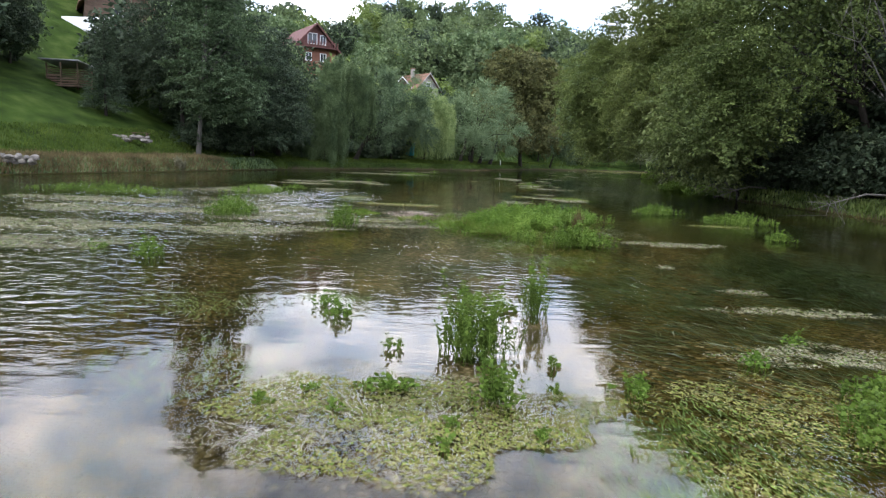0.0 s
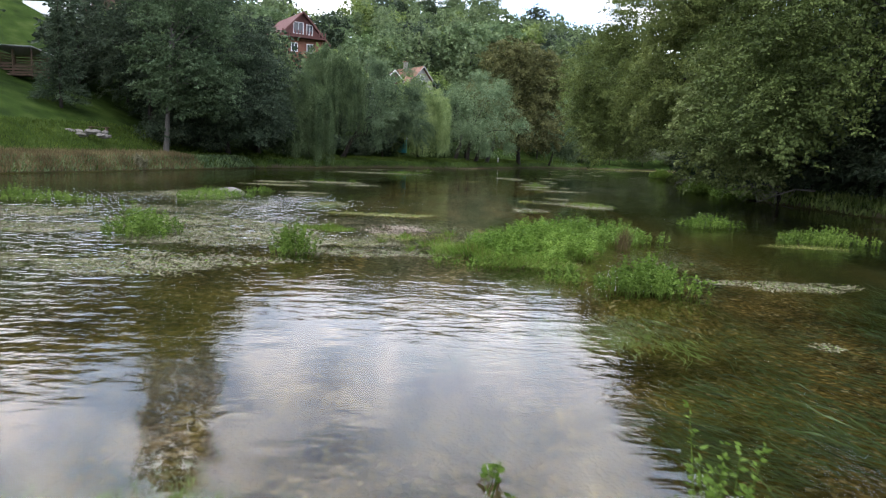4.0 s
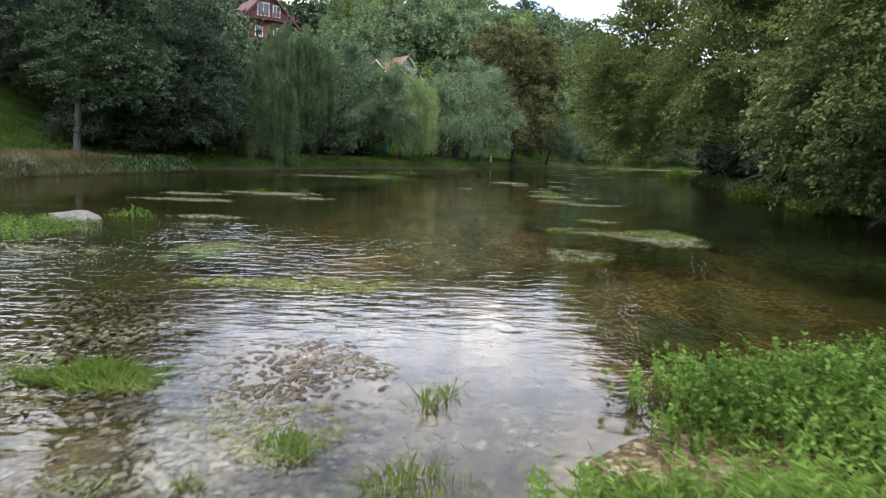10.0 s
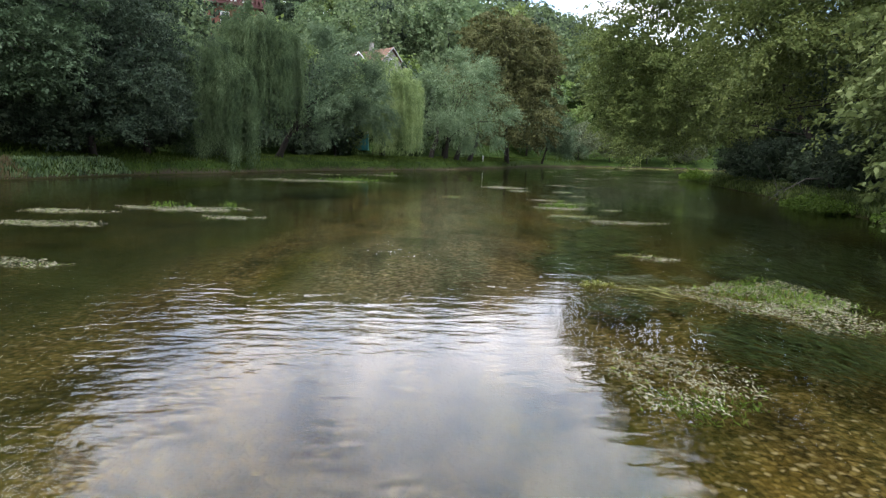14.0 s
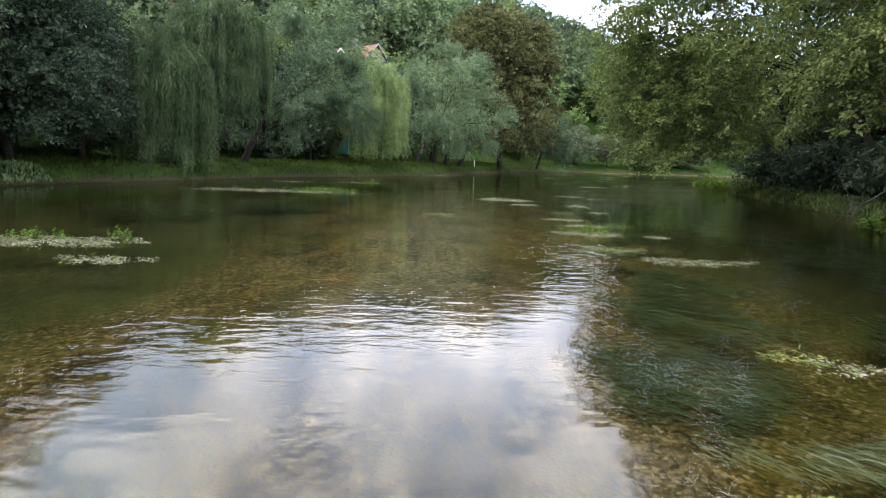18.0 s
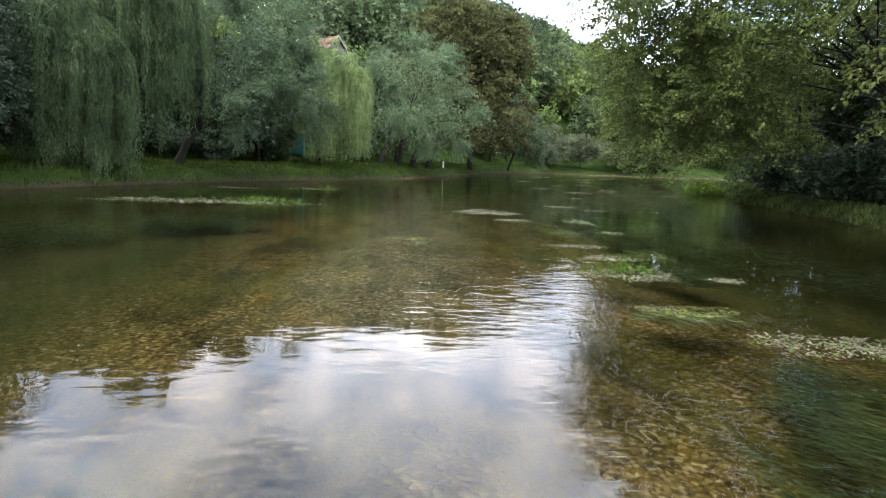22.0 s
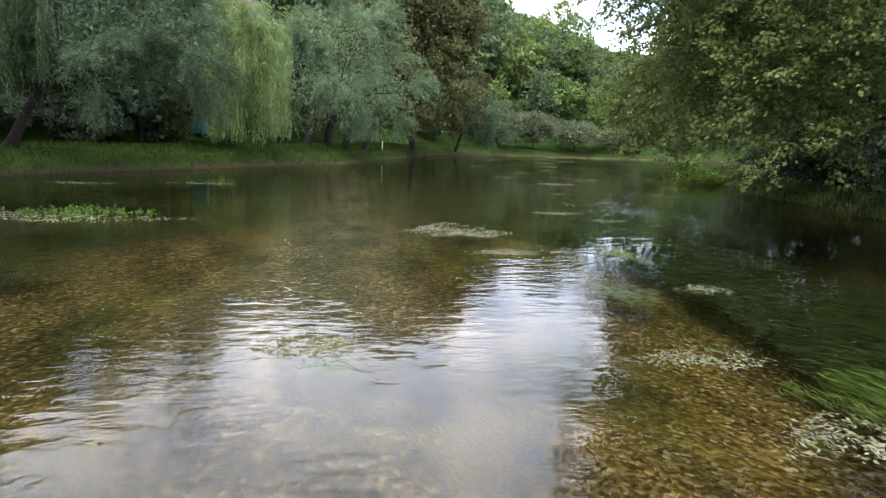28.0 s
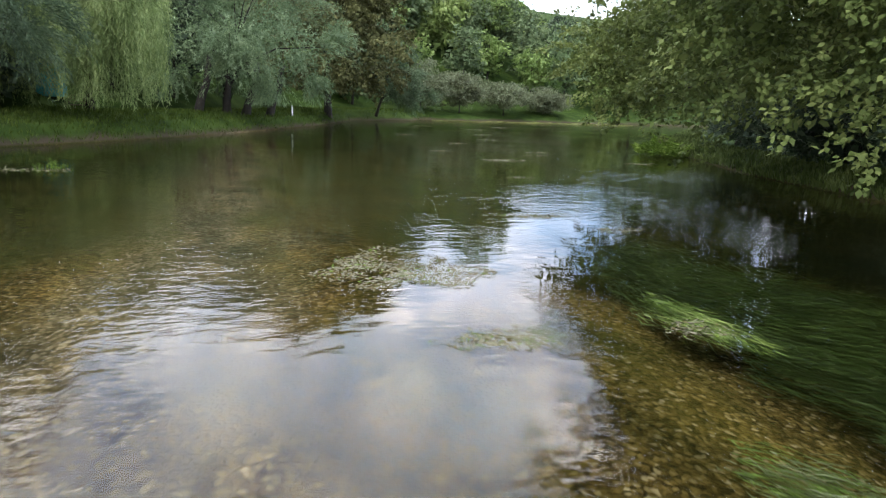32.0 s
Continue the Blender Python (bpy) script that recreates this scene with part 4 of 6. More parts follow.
def join_far_wood():
    """The distant wood on the ridge and the unseen wood behind the start: crowns as one mass of leaves."""
    verts, slots, mats = [], [], []
    for ob, m in far_crowns:
        crown = next(c for c in ob.children if c.name.startswith("crown"))
        co = np.empty(len(crown.data.vertices) * 3, np.float32)
        crown.data.vertices.foreach_get("co", co)
        a = np.array(m)
        v = co.reshape(-1, 3) @ a[:3, :3].T + a[:3, 3]
        if crown.data.materials[0] not in mats:
            mats.append(crown.data.materials[0])
        verts.append(v.reshape(-1, 4, 3))
        slots.append(np.full(len(v) // 4, mats.index(crown.data.materials[0]), np.int32))
    data = mesh_quads("far_wood", np.concatenate(verts), mats[0])
    for mt in mats[1:]:
        data.materials.append(mt)
    data.polygons.foreach_set("material_index", np.concatenate(slots))
    tagged(new("far_wood", data), "distant green wood along the valley top, with an unseen added wood behind the start", "wood", kind="stuff")


KEEP_CLEAR = [(-44, 62, -36, 77), (-34, 112, -14, 130), (-16, 128, 4, 158), (-60, 80, -38, 100), (-48, 40, -30, 80)]
plant_wood(140, (-75, 110), (112, 270), "left", 22, 6.5, avoid=KEEP_CLEAR)
plant_wood(85, (-130, 170), (265, 430), "left", 60, 9.0, (1.2, 1.9))
plant_wood(24, (-80, -26), (74, 115), "left", 9, 6.0, (0.5, 0.75), KEEP_CLEAR)
plant_wood(14, (-16, 40), (118, 175), "left", 13, 6.0, (0.45, 0.7), KEEP_CLEAR)
plant_wood(40, (27, 120), (15, 190), "right", 9, 7.0, (0.8, 1.2))
plant_wood(40, (18, 130), (160, 235), "left", 8, 6.5, (0.7, 1.1), kinds=(2, 2, 0, 3))
# unseen wood behind the start, added to block the low sky
plant_wood(26, (-70, 80), (-110, -25), "left", -200, 8.0, (1.1, 1.5), kinds=(0, 3, 1), joined_from=-200.0)
join_far_wood()
# copies below y = 20 stay out of view and close the sides and rear
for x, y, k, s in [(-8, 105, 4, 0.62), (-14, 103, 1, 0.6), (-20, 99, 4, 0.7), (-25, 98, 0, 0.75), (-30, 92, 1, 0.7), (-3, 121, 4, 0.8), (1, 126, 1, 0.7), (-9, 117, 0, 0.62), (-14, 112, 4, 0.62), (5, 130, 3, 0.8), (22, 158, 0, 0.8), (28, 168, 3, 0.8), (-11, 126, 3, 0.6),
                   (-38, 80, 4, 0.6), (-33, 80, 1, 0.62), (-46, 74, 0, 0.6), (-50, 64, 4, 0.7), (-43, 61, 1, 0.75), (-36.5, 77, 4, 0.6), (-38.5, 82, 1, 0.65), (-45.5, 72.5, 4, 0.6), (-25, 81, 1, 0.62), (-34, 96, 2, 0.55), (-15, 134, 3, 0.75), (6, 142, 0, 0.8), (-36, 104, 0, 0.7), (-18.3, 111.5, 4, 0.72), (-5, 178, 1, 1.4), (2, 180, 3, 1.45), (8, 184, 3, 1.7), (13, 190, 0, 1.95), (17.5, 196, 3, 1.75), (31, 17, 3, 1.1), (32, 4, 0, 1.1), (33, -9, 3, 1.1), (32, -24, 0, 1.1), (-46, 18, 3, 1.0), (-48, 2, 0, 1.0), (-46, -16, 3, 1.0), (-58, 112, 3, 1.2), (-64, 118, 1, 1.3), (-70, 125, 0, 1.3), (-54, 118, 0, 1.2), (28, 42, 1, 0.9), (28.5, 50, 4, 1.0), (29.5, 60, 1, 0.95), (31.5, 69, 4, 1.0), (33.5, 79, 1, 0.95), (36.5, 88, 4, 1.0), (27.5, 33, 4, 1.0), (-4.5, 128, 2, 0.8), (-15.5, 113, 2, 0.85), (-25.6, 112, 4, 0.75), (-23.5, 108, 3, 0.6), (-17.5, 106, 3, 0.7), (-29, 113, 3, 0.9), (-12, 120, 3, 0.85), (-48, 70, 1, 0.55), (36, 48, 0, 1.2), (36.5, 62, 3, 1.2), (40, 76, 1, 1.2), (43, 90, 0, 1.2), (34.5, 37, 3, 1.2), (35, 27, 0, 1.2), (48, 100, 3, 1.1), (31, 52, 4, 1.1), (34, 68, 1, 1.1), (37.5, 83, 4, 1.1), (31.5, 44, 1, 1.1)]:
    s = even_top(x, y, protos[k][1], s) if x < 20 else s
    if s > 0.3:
        # copies behind the alders only deepen the shade under their boughs
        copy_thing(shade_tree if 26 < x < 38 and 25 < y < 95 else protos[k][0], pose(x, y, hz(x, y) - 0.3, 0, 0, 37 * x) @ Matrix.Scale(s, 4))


# ---- plants in and beside the river ----
FLOW = np.array([0.22, -1.0, 0.0])


def ragged(rng, n, rx, ry, power=0.5, seed=0.0):
    """Places inside an uneven oval round the origin."""
    a = rng.uniform(0, 2 * math.pi, n)
    edge = 1 + 0.2 * np.sin(3 * a + seed) + 0.14 * np.sin(7 * a + 2.1 * seed)
    r = rng.uniform(0, 1, n) ** power * edge
    return np.stack([np.cos(a) * r * rx, np.sin(a) * r * ry], 1)


def level(x, y):
    return max(0.0, hz(x, y))


def cress(x, y, rx, ry, h, seed, stems=60, leaf=M_CRESS, ll=0.06, lw=0.038, label="bright green watercress clump standing in the shallows", name="watercress_clump", group="watercress clumps in the river"):
    rng = np.random.default_rng(seed)
    ob = thing(name, (x, y, level(x, y)), label, "water plant", group)
    base = ragged(rng, stems, rx, ry, 0.6, seed)
    near = np.linalg.norm(base / np.array([rx, ry]), axis=1)
    hh = h * (1.1 - 0.6 * np.clip(near, 0, 1)) * rng.uniform(0.6, 1.2, stems)
    tb = Tubes(3)
    ps, ds = [], []
    for (bx, by), k in zip(base, hh):
        lean = np.array([rng.normal() * 0.22 * k, rng.normal() * 0.22 * k, k])
        b0 = np.array([bx, by, -0.12])
        tb.add([tuple(b0), tuple(b0 + lean * 0.6), tuple(b0 + lean + np.array([0, 0, 0.1]))], [0.006, 0.005, 0.002])
        n = max(6, int(k * 46))
        t = rng.uniform(0.2, 1.05, n)
        ps.append(b0 + t[:, None] * lean + np.array([0, 0, 0.1]))
        a = rng.uniform(0, 6.28, n)
        ds.append(np.stack([np.cos(a), np.sin(a), rng.uniform(-0.1, 0.8, n)], 1))
    tagged(part("stem_mass", tb.mesh(name + "_stems", leaf), ob), kind="stuff")
    tagged(part("foliage", mesh_quads(name + "_leaves", leaf_quads(np.concatenate(ps), np.concatenate(ds), ll, lw, rng), leaf), ob), kind="stuff")
    return ob


def grass_tuft(x, y, rx, ry, h, seed, blades=400, leaf=M_GRASS, w=0.014, label="tuft of bright green grass rooted in the shallows", name="grass_tuft", group="grass tufts in the river", lean=0.3):
    rng = np.random.default_rng(seed)
    ob = thing(name, (x, y, level(x, y)), label, "grass", group)
    for pn, lf, share, k in (("grass", leaf, 1.0, 1.0), ("dry_grass", M_DRY, 0.14, 0.8), ("pale_grass", M_YELLOWMAT, 0.15, 1.1)):
        n = max(6, int(blades * share))
        b = ragged(rng, n, rx, ry, 0.6, seed)
        z = np.maximum(0.0, height(b[:, 0] + x, b[:, 1] + y)) - level(x, y) - 0.05
        p = np.concatenate([b, z[:, None]], 1)
        d = np.stack([rng.normal(0, lean, n) + 0.15 * np.sin(b[:, 1] * 3), rng.normal(0, lean, n) - 0.1 + 0.15 * np.sin(b[:, 0] * 3), np.ones(n)], 1)
        tall = (0.75 + 0.35 * np.clip(wob(b[:, 0], b[:, 1], 2.2, seed), -1, 1)) * (1.15 - 0.6 * np.clip(np.hypot(b[:, 0] / rx, b[:, 1] / ry), 0, 1))
        q = leaf_quads(p, d, h * k, w, rng)
        q = p[:, None] + (q - p[:, None]) * np.stack([np.ones(n), np.ones(n), tall], 1)[:, None]
        q[:, 2, :2] += d[:, :2] * h * 0.35
        tagged(part(pn, mesh_quads(pn, q, lf), ob), kind="stuff")
    return ob


def _put(ob, at):
    ob.location = at
    return ob


def weed_mat(x, y, rx, ry, seed, leaf=M_MAT, density=150, size=0.09, label="pale mat of floating water weed", top=0.03, name="floating_weed_mat"):
    """A raft of small flat leaves on the water, with a few brown and green bits among them."""
    rng = np.random.default_rng(seed)
    ob = thing(name, (x, y, max(0.0, hz(x, y))), label, "water weed", "floating weed mats")
    if isinstance(density, tuple):
        (density, size), fine = density, 1.0
    else:
        fine = 0.5 if rx < 4.8 else 0.8
    for pn, lf, share in (("weed", leaf, 1.0), ("brown_weed", M_DRY, 0.14), ("green_weed", M_GRASS, 0.22)):
        n = int(math.pi * rx * ry * density * share / fine ** 2)
        b = ragged(rng, n, rx, ry, 0.55, seed)
        hole = wob(b[:, 0] + seed, b[:, 1], 2.4 / max(0.5, min(rx, ry)), seed) + 0.6 * wob(b[:, 0], b[:, 1] + seed, 7.0, seed) + rng.normal(0, 0.35, n)
        b = b[hole > -0.7]
        n = len(b)
        p = np.concatenate([b, rng.uniform(0.003, top, n)[:, None]], 1)
        d = unit(np.tile(FLOW, (n, 1)) * 0.9 + rng.normal(size=(n, 3)) * np.array([0.9, 0.9, 0.2]))
        side = unit(np.stack([-d[:, 1], d[:, 0], rng.normal(0, 0.4, n)], 1))
        l = (size * fine * rng.uniform(0.5, 2.2, n))[:, None]
        w = (size * fine * 0.4 * rng.uniform(0.5, 1.5, n))[:, None]
        q = np.stack([p, p + d * l * 0.5 + side * w * 0.5, p + d * l, p + d * l * 0.5 - side * w * 0.5], 1)
        q[:, :, 2] = np.maximum(q[:, :, 2], 0.003)
        tagged(part(pn, mesh_quads(pn, q, lf), ob), kind="stuff")
    return ob


def stream_weed(x, y, rx, ry, seed, n=500, length=0.7, leaf=M_STREAM, z=(-0.22, 0.0), width=0.03, label="long green water weed trailing in the current", turn=0.0):
    """Limp strands that all trail the same way."""
    rng = np.random.default_rng(seed)
    ob = thing("stream_weed", (x, y, 0), label, "water weed", "trailing weed beds")
    n = int(n * 2.2)
    b = ragged(rng, n, rx, ry, 0.6, seed)
    gap = wob(b[:, 0] * 2.2, b[:, 1] * 0.8, 2.0, seed) + rng.normal(0, 0.4, n)
    b = b[gap > -0.5]
    n = len(b)
    p = np.concatenate([b, rng.uniform(z[0], z[1], n)[:, None]], 1)
    a = turn + 0.3 * np.sin(b[:, 0] * 1.3 + seed) + rng.normal(0, 0.28, n)
    c, s = np.cos(a), np.sin(a)
    d = unit(np.stack([FLOW[0] * c - FLOW[1] * s, FLOW[0] * s + FLOW[1] * c, rng.normal(0, 0.05, n)], 1))
    side = unit(np.stack([-d[:, 1], d[:, 0], rng.normal(0, 0.3, n)], 1))
    l = (length * 0.6 * rng.uniform(0.3, 1.5, n))[:, None]
    w = (width * 0.5 * rng.uniform(0.5, 1.6, n))[:, None]
    bend = side * l * rng.normal(0, 0.12, n)[:, None]
    q = np.stack([p, p + d * l * 0.45 + side * w * 0.5 + bend, p + d * l, p + d * l * 0.45 - side * w * 0.5 + bend], 1)
    q[:, :, 2] = np.minimum(q[:, :, 2], max(z[1], 0.012))
    tagged(part("weed", mesh_quads("weed", q, leaf), ob), kind="stuff")
    return ob


# first reach
weed_mat(-0.25, 5.75, 1.75, 1.1, 101, M_YELLOWMAT, 420, 0.07, "yellow-green carpet of weed on the shallow gravel")
weed_mat(-0.4, 6.0, 1.7, 1.2, 102, M_MAT, 130, 0.07)
cress(0.45, 7.8, 0.4, 0.3, 0.8, 103, 130, ll=0.05, lw=0.03)
cress(0.62, 6.2, 0.22, 0.2, 0.5, 104, 34)
cress(1.5, 9.9, 0.19, 0.19, 0.8, 105, 50, ll=0.045, lw=0.026)
cress(1.02, 10.1, 0.16, 0.1, 0.18, 106, 24)
cress(0.54, 10.6, 0.12, 0.1, 0.2, 117, 14)
cress(0.41, 11.2, 0.05, 0.05, 0.22, 118, 6)
cress(0.36, 9.05, 0.06, 0.06, 0.14, 119, 8)
cress(-1.7, 10.1, 0.2, 0.18, 0.28, 129, 22)
cress(-1.4, 9.4, 0.24, 0.18, 0.26, 107, 26)
cress(-0.45, 6.45, 0.34, 0.16, 0.16, 108, 40)
cress(-0.5, 7.9, 0.1, 0.1, 0.22, 109, 10)
cress(-5.9, 13.7, 0.28, 0.3, 0.62, 110, 34)
cress(-7.6, 14.8, 0.3, 0.2, 0.2, 111, 16)
cress(2.0, 6.6, 0.2, 0.16, 0.24, 112, 24)
cress(3.8, 7.8, 0.16, 0.14, 0.22, 113, 18)
cress(4.8, 8.8, 0.12, 0.12, 0.2, 114, 10)
cress(4.5, 6.6, 0.3, 0.3, 0.36, 115, 40)
cress(4.0, 5.7, 0.4, 0.35, 0.4, 116, 60)
for i, (x, y) in enumerate([(-0.9, 5.9), (0.2, 5.6), (0.9, 5.4), (1.2, 6.5), (-1.2, 6.4), (0.1, 5.2), (1.3, 7.4), (-1.6, 6.0)]):
    cress(x, y, 0.09, 0.09, 0.14, 120 + i, 8)
stream_weed(4.2, 8.4, 1.9, 3.0, 130, 420, 0.8, M_STREAM_PALE, (-0.12, 0.004), 0.026, "grey-green trailing weed just under the surface", 0.45)
stream_weed(4.0, 8.2, 2.0, 3.0, 141, 800, 0.8, M_STREAM_DARK, (-0.25, -0.02), 0.04, "dark green weed bed under the water", 0.45)
weed_mat(3.3, 6.3, 1.2, 1.0, 143, M_YELLOWMAT, (800, 0.036), "yellow-green weed at the surface")
weed_mat(2.5, 5.0, 0.8, 0.7, 144, M_YELLOWMAT, (800, 0.036), "yellow-green weed at the surface")
stream_weed(2.3, 5.0, 1.2, 1.6, 131, 1300, 0.5, M_STREAM, (-0.1, 0.01), 0.02)
stream_weed(5.2, 12.5, 2.2, 2.5, 132, 700, 0.9, M_STREAM_DARK, (-0.25, -0.02), 0.04, "dark green weed bed under the water", 0.45)
stream_weed(3.6, 13.2, 1.6, 1.4, 142, 350, 0.9, M_STREAM_DARK, (-0.25, -0.02), 0.04, "dark green weed bed under the water", 0.3)
stream_weed(-1.8, 10.2, 1.1, 1.3, 133, 700, 0.5, M_STREAM_PALE, (-0.1, 0.008), 0.02, "grey-green trailing weed just under the surface")
stream_weed(-3.9, 10.6, 1.5, 1.0, 134, 260, 0.7, M_STREAM, (-0.2, -0.01), 0.03)
stream_weed(-1.7, 10.8, 0.6, 0.3, 135, 300, 0.3, M_STREAM, (-0.05, 0.03), 0.02)
stream_weed(-2.6, 8.0, 1.2, 1.4, 136, 220, 0.7, M_STREAM, (-0.3, -0.08), 0.03)
stream_weed(-7.5, 12, 3.0, 3.0, 137, 500, 0.7, M_STREAM_PALE, (-0.12, 0.005), 0.03, "grey-green trailing weed just under the surface")
stream_weed(-9, 17, 4.0, 3.5, 138, 1800, 0.9, M_STREAM_PALE, (-0.12, 0.005), 0.03, "grey-green trailing weed just under the surface")
stream_weed(2.4, 16.0, 0.9, 0.8, 139, 500, 0.5, M_STREAM_PALE, (-0.1, 0.01), 0.02, "grey-green trailing weed just under the surface")
stream_weed(1.7, 18.5, 1.0, 1.0, 140, 500, 0.4, M_STREAM_PALE, (-0.08, 0.01), 0.02, "grey-green trailing weed just under the surface")
for i, (x, y, rx, ry) in enumerate([(5.7, 12.4, 0.45, 0.22), (5.1, 15.1, 0.2, 0.2), (-1.6, 21.8, 1.9, 0.6), (-2.8, 23.4, 1.6, 0.8), (-6.0, 22.8, 2.0, 0.9), (-8.2, 24.6, 2.5, 1.0), (-6.0, 19.0, 2.2, 0.8), (6.8, 19.5, 1.5, 0.5)]):
    weed_mat(x, y, rx, ry, 150 + i, M_MAT, (850, 0.042))

for i, (x, y, rx, ry, k) in enumerate([(5.0, 8.2, 1.4, 0.5, 35), (5.9, 10.8, 1.4, 0.3, 35), (-9.5, 15.5, 2.4, 1.0, 35),
                                       (-11.0, 19.0, 3.0, 1.2, 30), (-5.0, 20.0, 2.0, 0.9, 40), (-12.0, 24.0, 3.2, 1.2, 25), (-7.5, 27.0, 2.5, 1.2, 25), (-4.6, 25.0, 1.6, 1.6, 30), (-14.0, 28.0, 3.5, 1.2, 22)]):
    weed_mat(x, y, rx, ry, 600 + i, M_MAT, (1100, 0.038) if y < 11 else (700, 0.048) if y < 20 else (320, 0.075))
for i, (x, y, rx, ry) in enumerate([(3.7, 29.2, 0.9, 0.9), (4.2, 16.0, 1.3, 1.6), (4.9, 20.2, 1.0, 1.8), (6.2, 15.5, 1.6, 1.8), (6.5, 22.5, 1.0, 2.5), (5.6, 31.0, 0.8, 1.6), (0.6, 14.8, 1.2, 0.7), (7.4, 27.0, 1.2, 2.4), (2.4, 12.2, 0.5, 1.0)]):
    stream_weed(x, y, rx, ry, 640 + i, 420, 0.5, M_STREAM_DARK, (-0.3, -0.03), 0.03, "dark green weed bed under the water", 0.3)
# gravel shoal and its green island
cress(-3.1, 21.2, 0.42, 0.4, 0.75, 160, 80, label="tall green watercress clump on the riffle")
cress(-7.2, 23.0, 0.75, 0.6, 0.8, 161, 110, label="tall green watercress clump on the riffle")
grass_tuft(-3.0, 26.2, 0.85, 0.42, 0.26, 162, 1400, label="low tuft of bright green grass on the gravel")
grass_tuft(1.9, 22.3, 1.8, 1.7, 0.42, 163, 9500, label="green grassy island on the gravel shoal")
cress(2.3, 22.4, 1.5, 1.4, 0.7, 164, 760, M_GRASS, 0.1, 0.022, "leafy green herbs on the grassy island")
cress(4.0, 25.4, 1.9, 1.2, 0.62, 165, 620, M_CRESS, 0.065, 0.038, "dense patch of green leafy herbs on the shoal")
cress(5.4, 26.6, 0.8, 0.8, 0.5, 166, 130)
cress(3.8, 18.5, 0.85, 0.55, 0.6, 167, 230)
cress(2.4, 19.1, 0.4, 0.3, 0.34, 168, 50)
cress(1.2, 20.8, 1.2, 0.35, 0.2, 169, 80)
grass_tuft(4.9, 24.1, 0.2, 0.18, 1.0, 170, 240, M_DRY, 0.012, "bundle of dry brown stalks on the island", "dry_stalk_bundle", "", 0.08)
grass_tuft(0.1, 24.0, 0.5, 0.4, 0.3, 171, 160)
grass_tuft(-0.8, 24.6, 0.3, 0.25, 0.25, 172, 120)
for i, (x, y) in enumerate([(-0.3, 23.3), (0.3, 25.6), (0.5, 25.9), (-0.6, 22.5), (0.0, 22.0), (-1.4, 24.0), (-0.2, 26.6)]):
    grass_tuft(x, y, 0.12, 0.12, 0.32, 173 + i, 34)
weed_mat(-1.9, 31.1, 1.9, 0.5, 181, M_YELLOWMAT, (700, 0.07), "yellow-green weed mat on the riffle")
weed_mat(-1.0, 25.0, 0.8, 0.6, 182, M_YELLOWMAT, 220, 0.06, "yellow-green weed on the gravel bar")
weed_mat(-2.0, 23.2, 0.6, 0.5, 183, M_YELLOWMAT, 260, 0.06, "yellow-green weed on the gravel bar")
stream_weed(-4.6, 34.6, 1.0, 1.2, 184, 900, 0.4, M_STREAM, (-0.1, 0.02), 0.03)
weed_mat(-4.5, 35.2, 0.8, 0.9, 185, M_YELLOWMAT, 260, 0.07, "yellow-green weed mat near the surface")
stream_weed(5.5, 22.6, 1.2, 1.6, 186, 900, 0.5, M_STREAM_PALE, (-0.1, 0.01), 0.02, "grey-green trailing weed just under the surface")
stream_weed(2.5, 15.8, 1.2, 0.9, 187, 500, 0.6, M_STREAM, (-0.15, 0.0), 0.03)
cress(9.9, 31.0, 1.05, 0.7, 0.5, 190, 150, label="rounded clump of dark green water plants")
cress(11.9, 27.2, 1.5, 0.9, 0.5, 191, 260, label="rounded clump of dark green water plants")
cress(10.8, 21.4, 0.5, 0.4, 0.35, 192, 60)
weed_mat(10.8, 26.0, 1.3, 0.5, 193, M_YELLOWMAT, 160, 0.07, "yellow-green weed beside the plant clump")
cress(-15.5, 31.5, 3.3, 0.7, 0.5, 194, 420, label="long low bed of green watercress")
cress(-9.9, 36.5, 1.5, 2.6, 0.38, 195, 320, label="bed of green watercress beside a pale boulder")
cress(-7.3, 23.9, 0.8, 0.5, 0.6, 196, 90)
cress(-8.9, 40.8, 0.7, 0.4, 0.35, 197, 60)
weed_mat(-11.5, 37.5, 2.6, 2.2, 198, M_MAT, 50, 0.1)
weed_mat(-9.3, 30.5, 2.4, 1.2, 199, M_MAT, 45, 0.1)
weed_mat(-8.0, 34.0, 2.0, 0.7, 200, M_MAT, 60, 0.1)

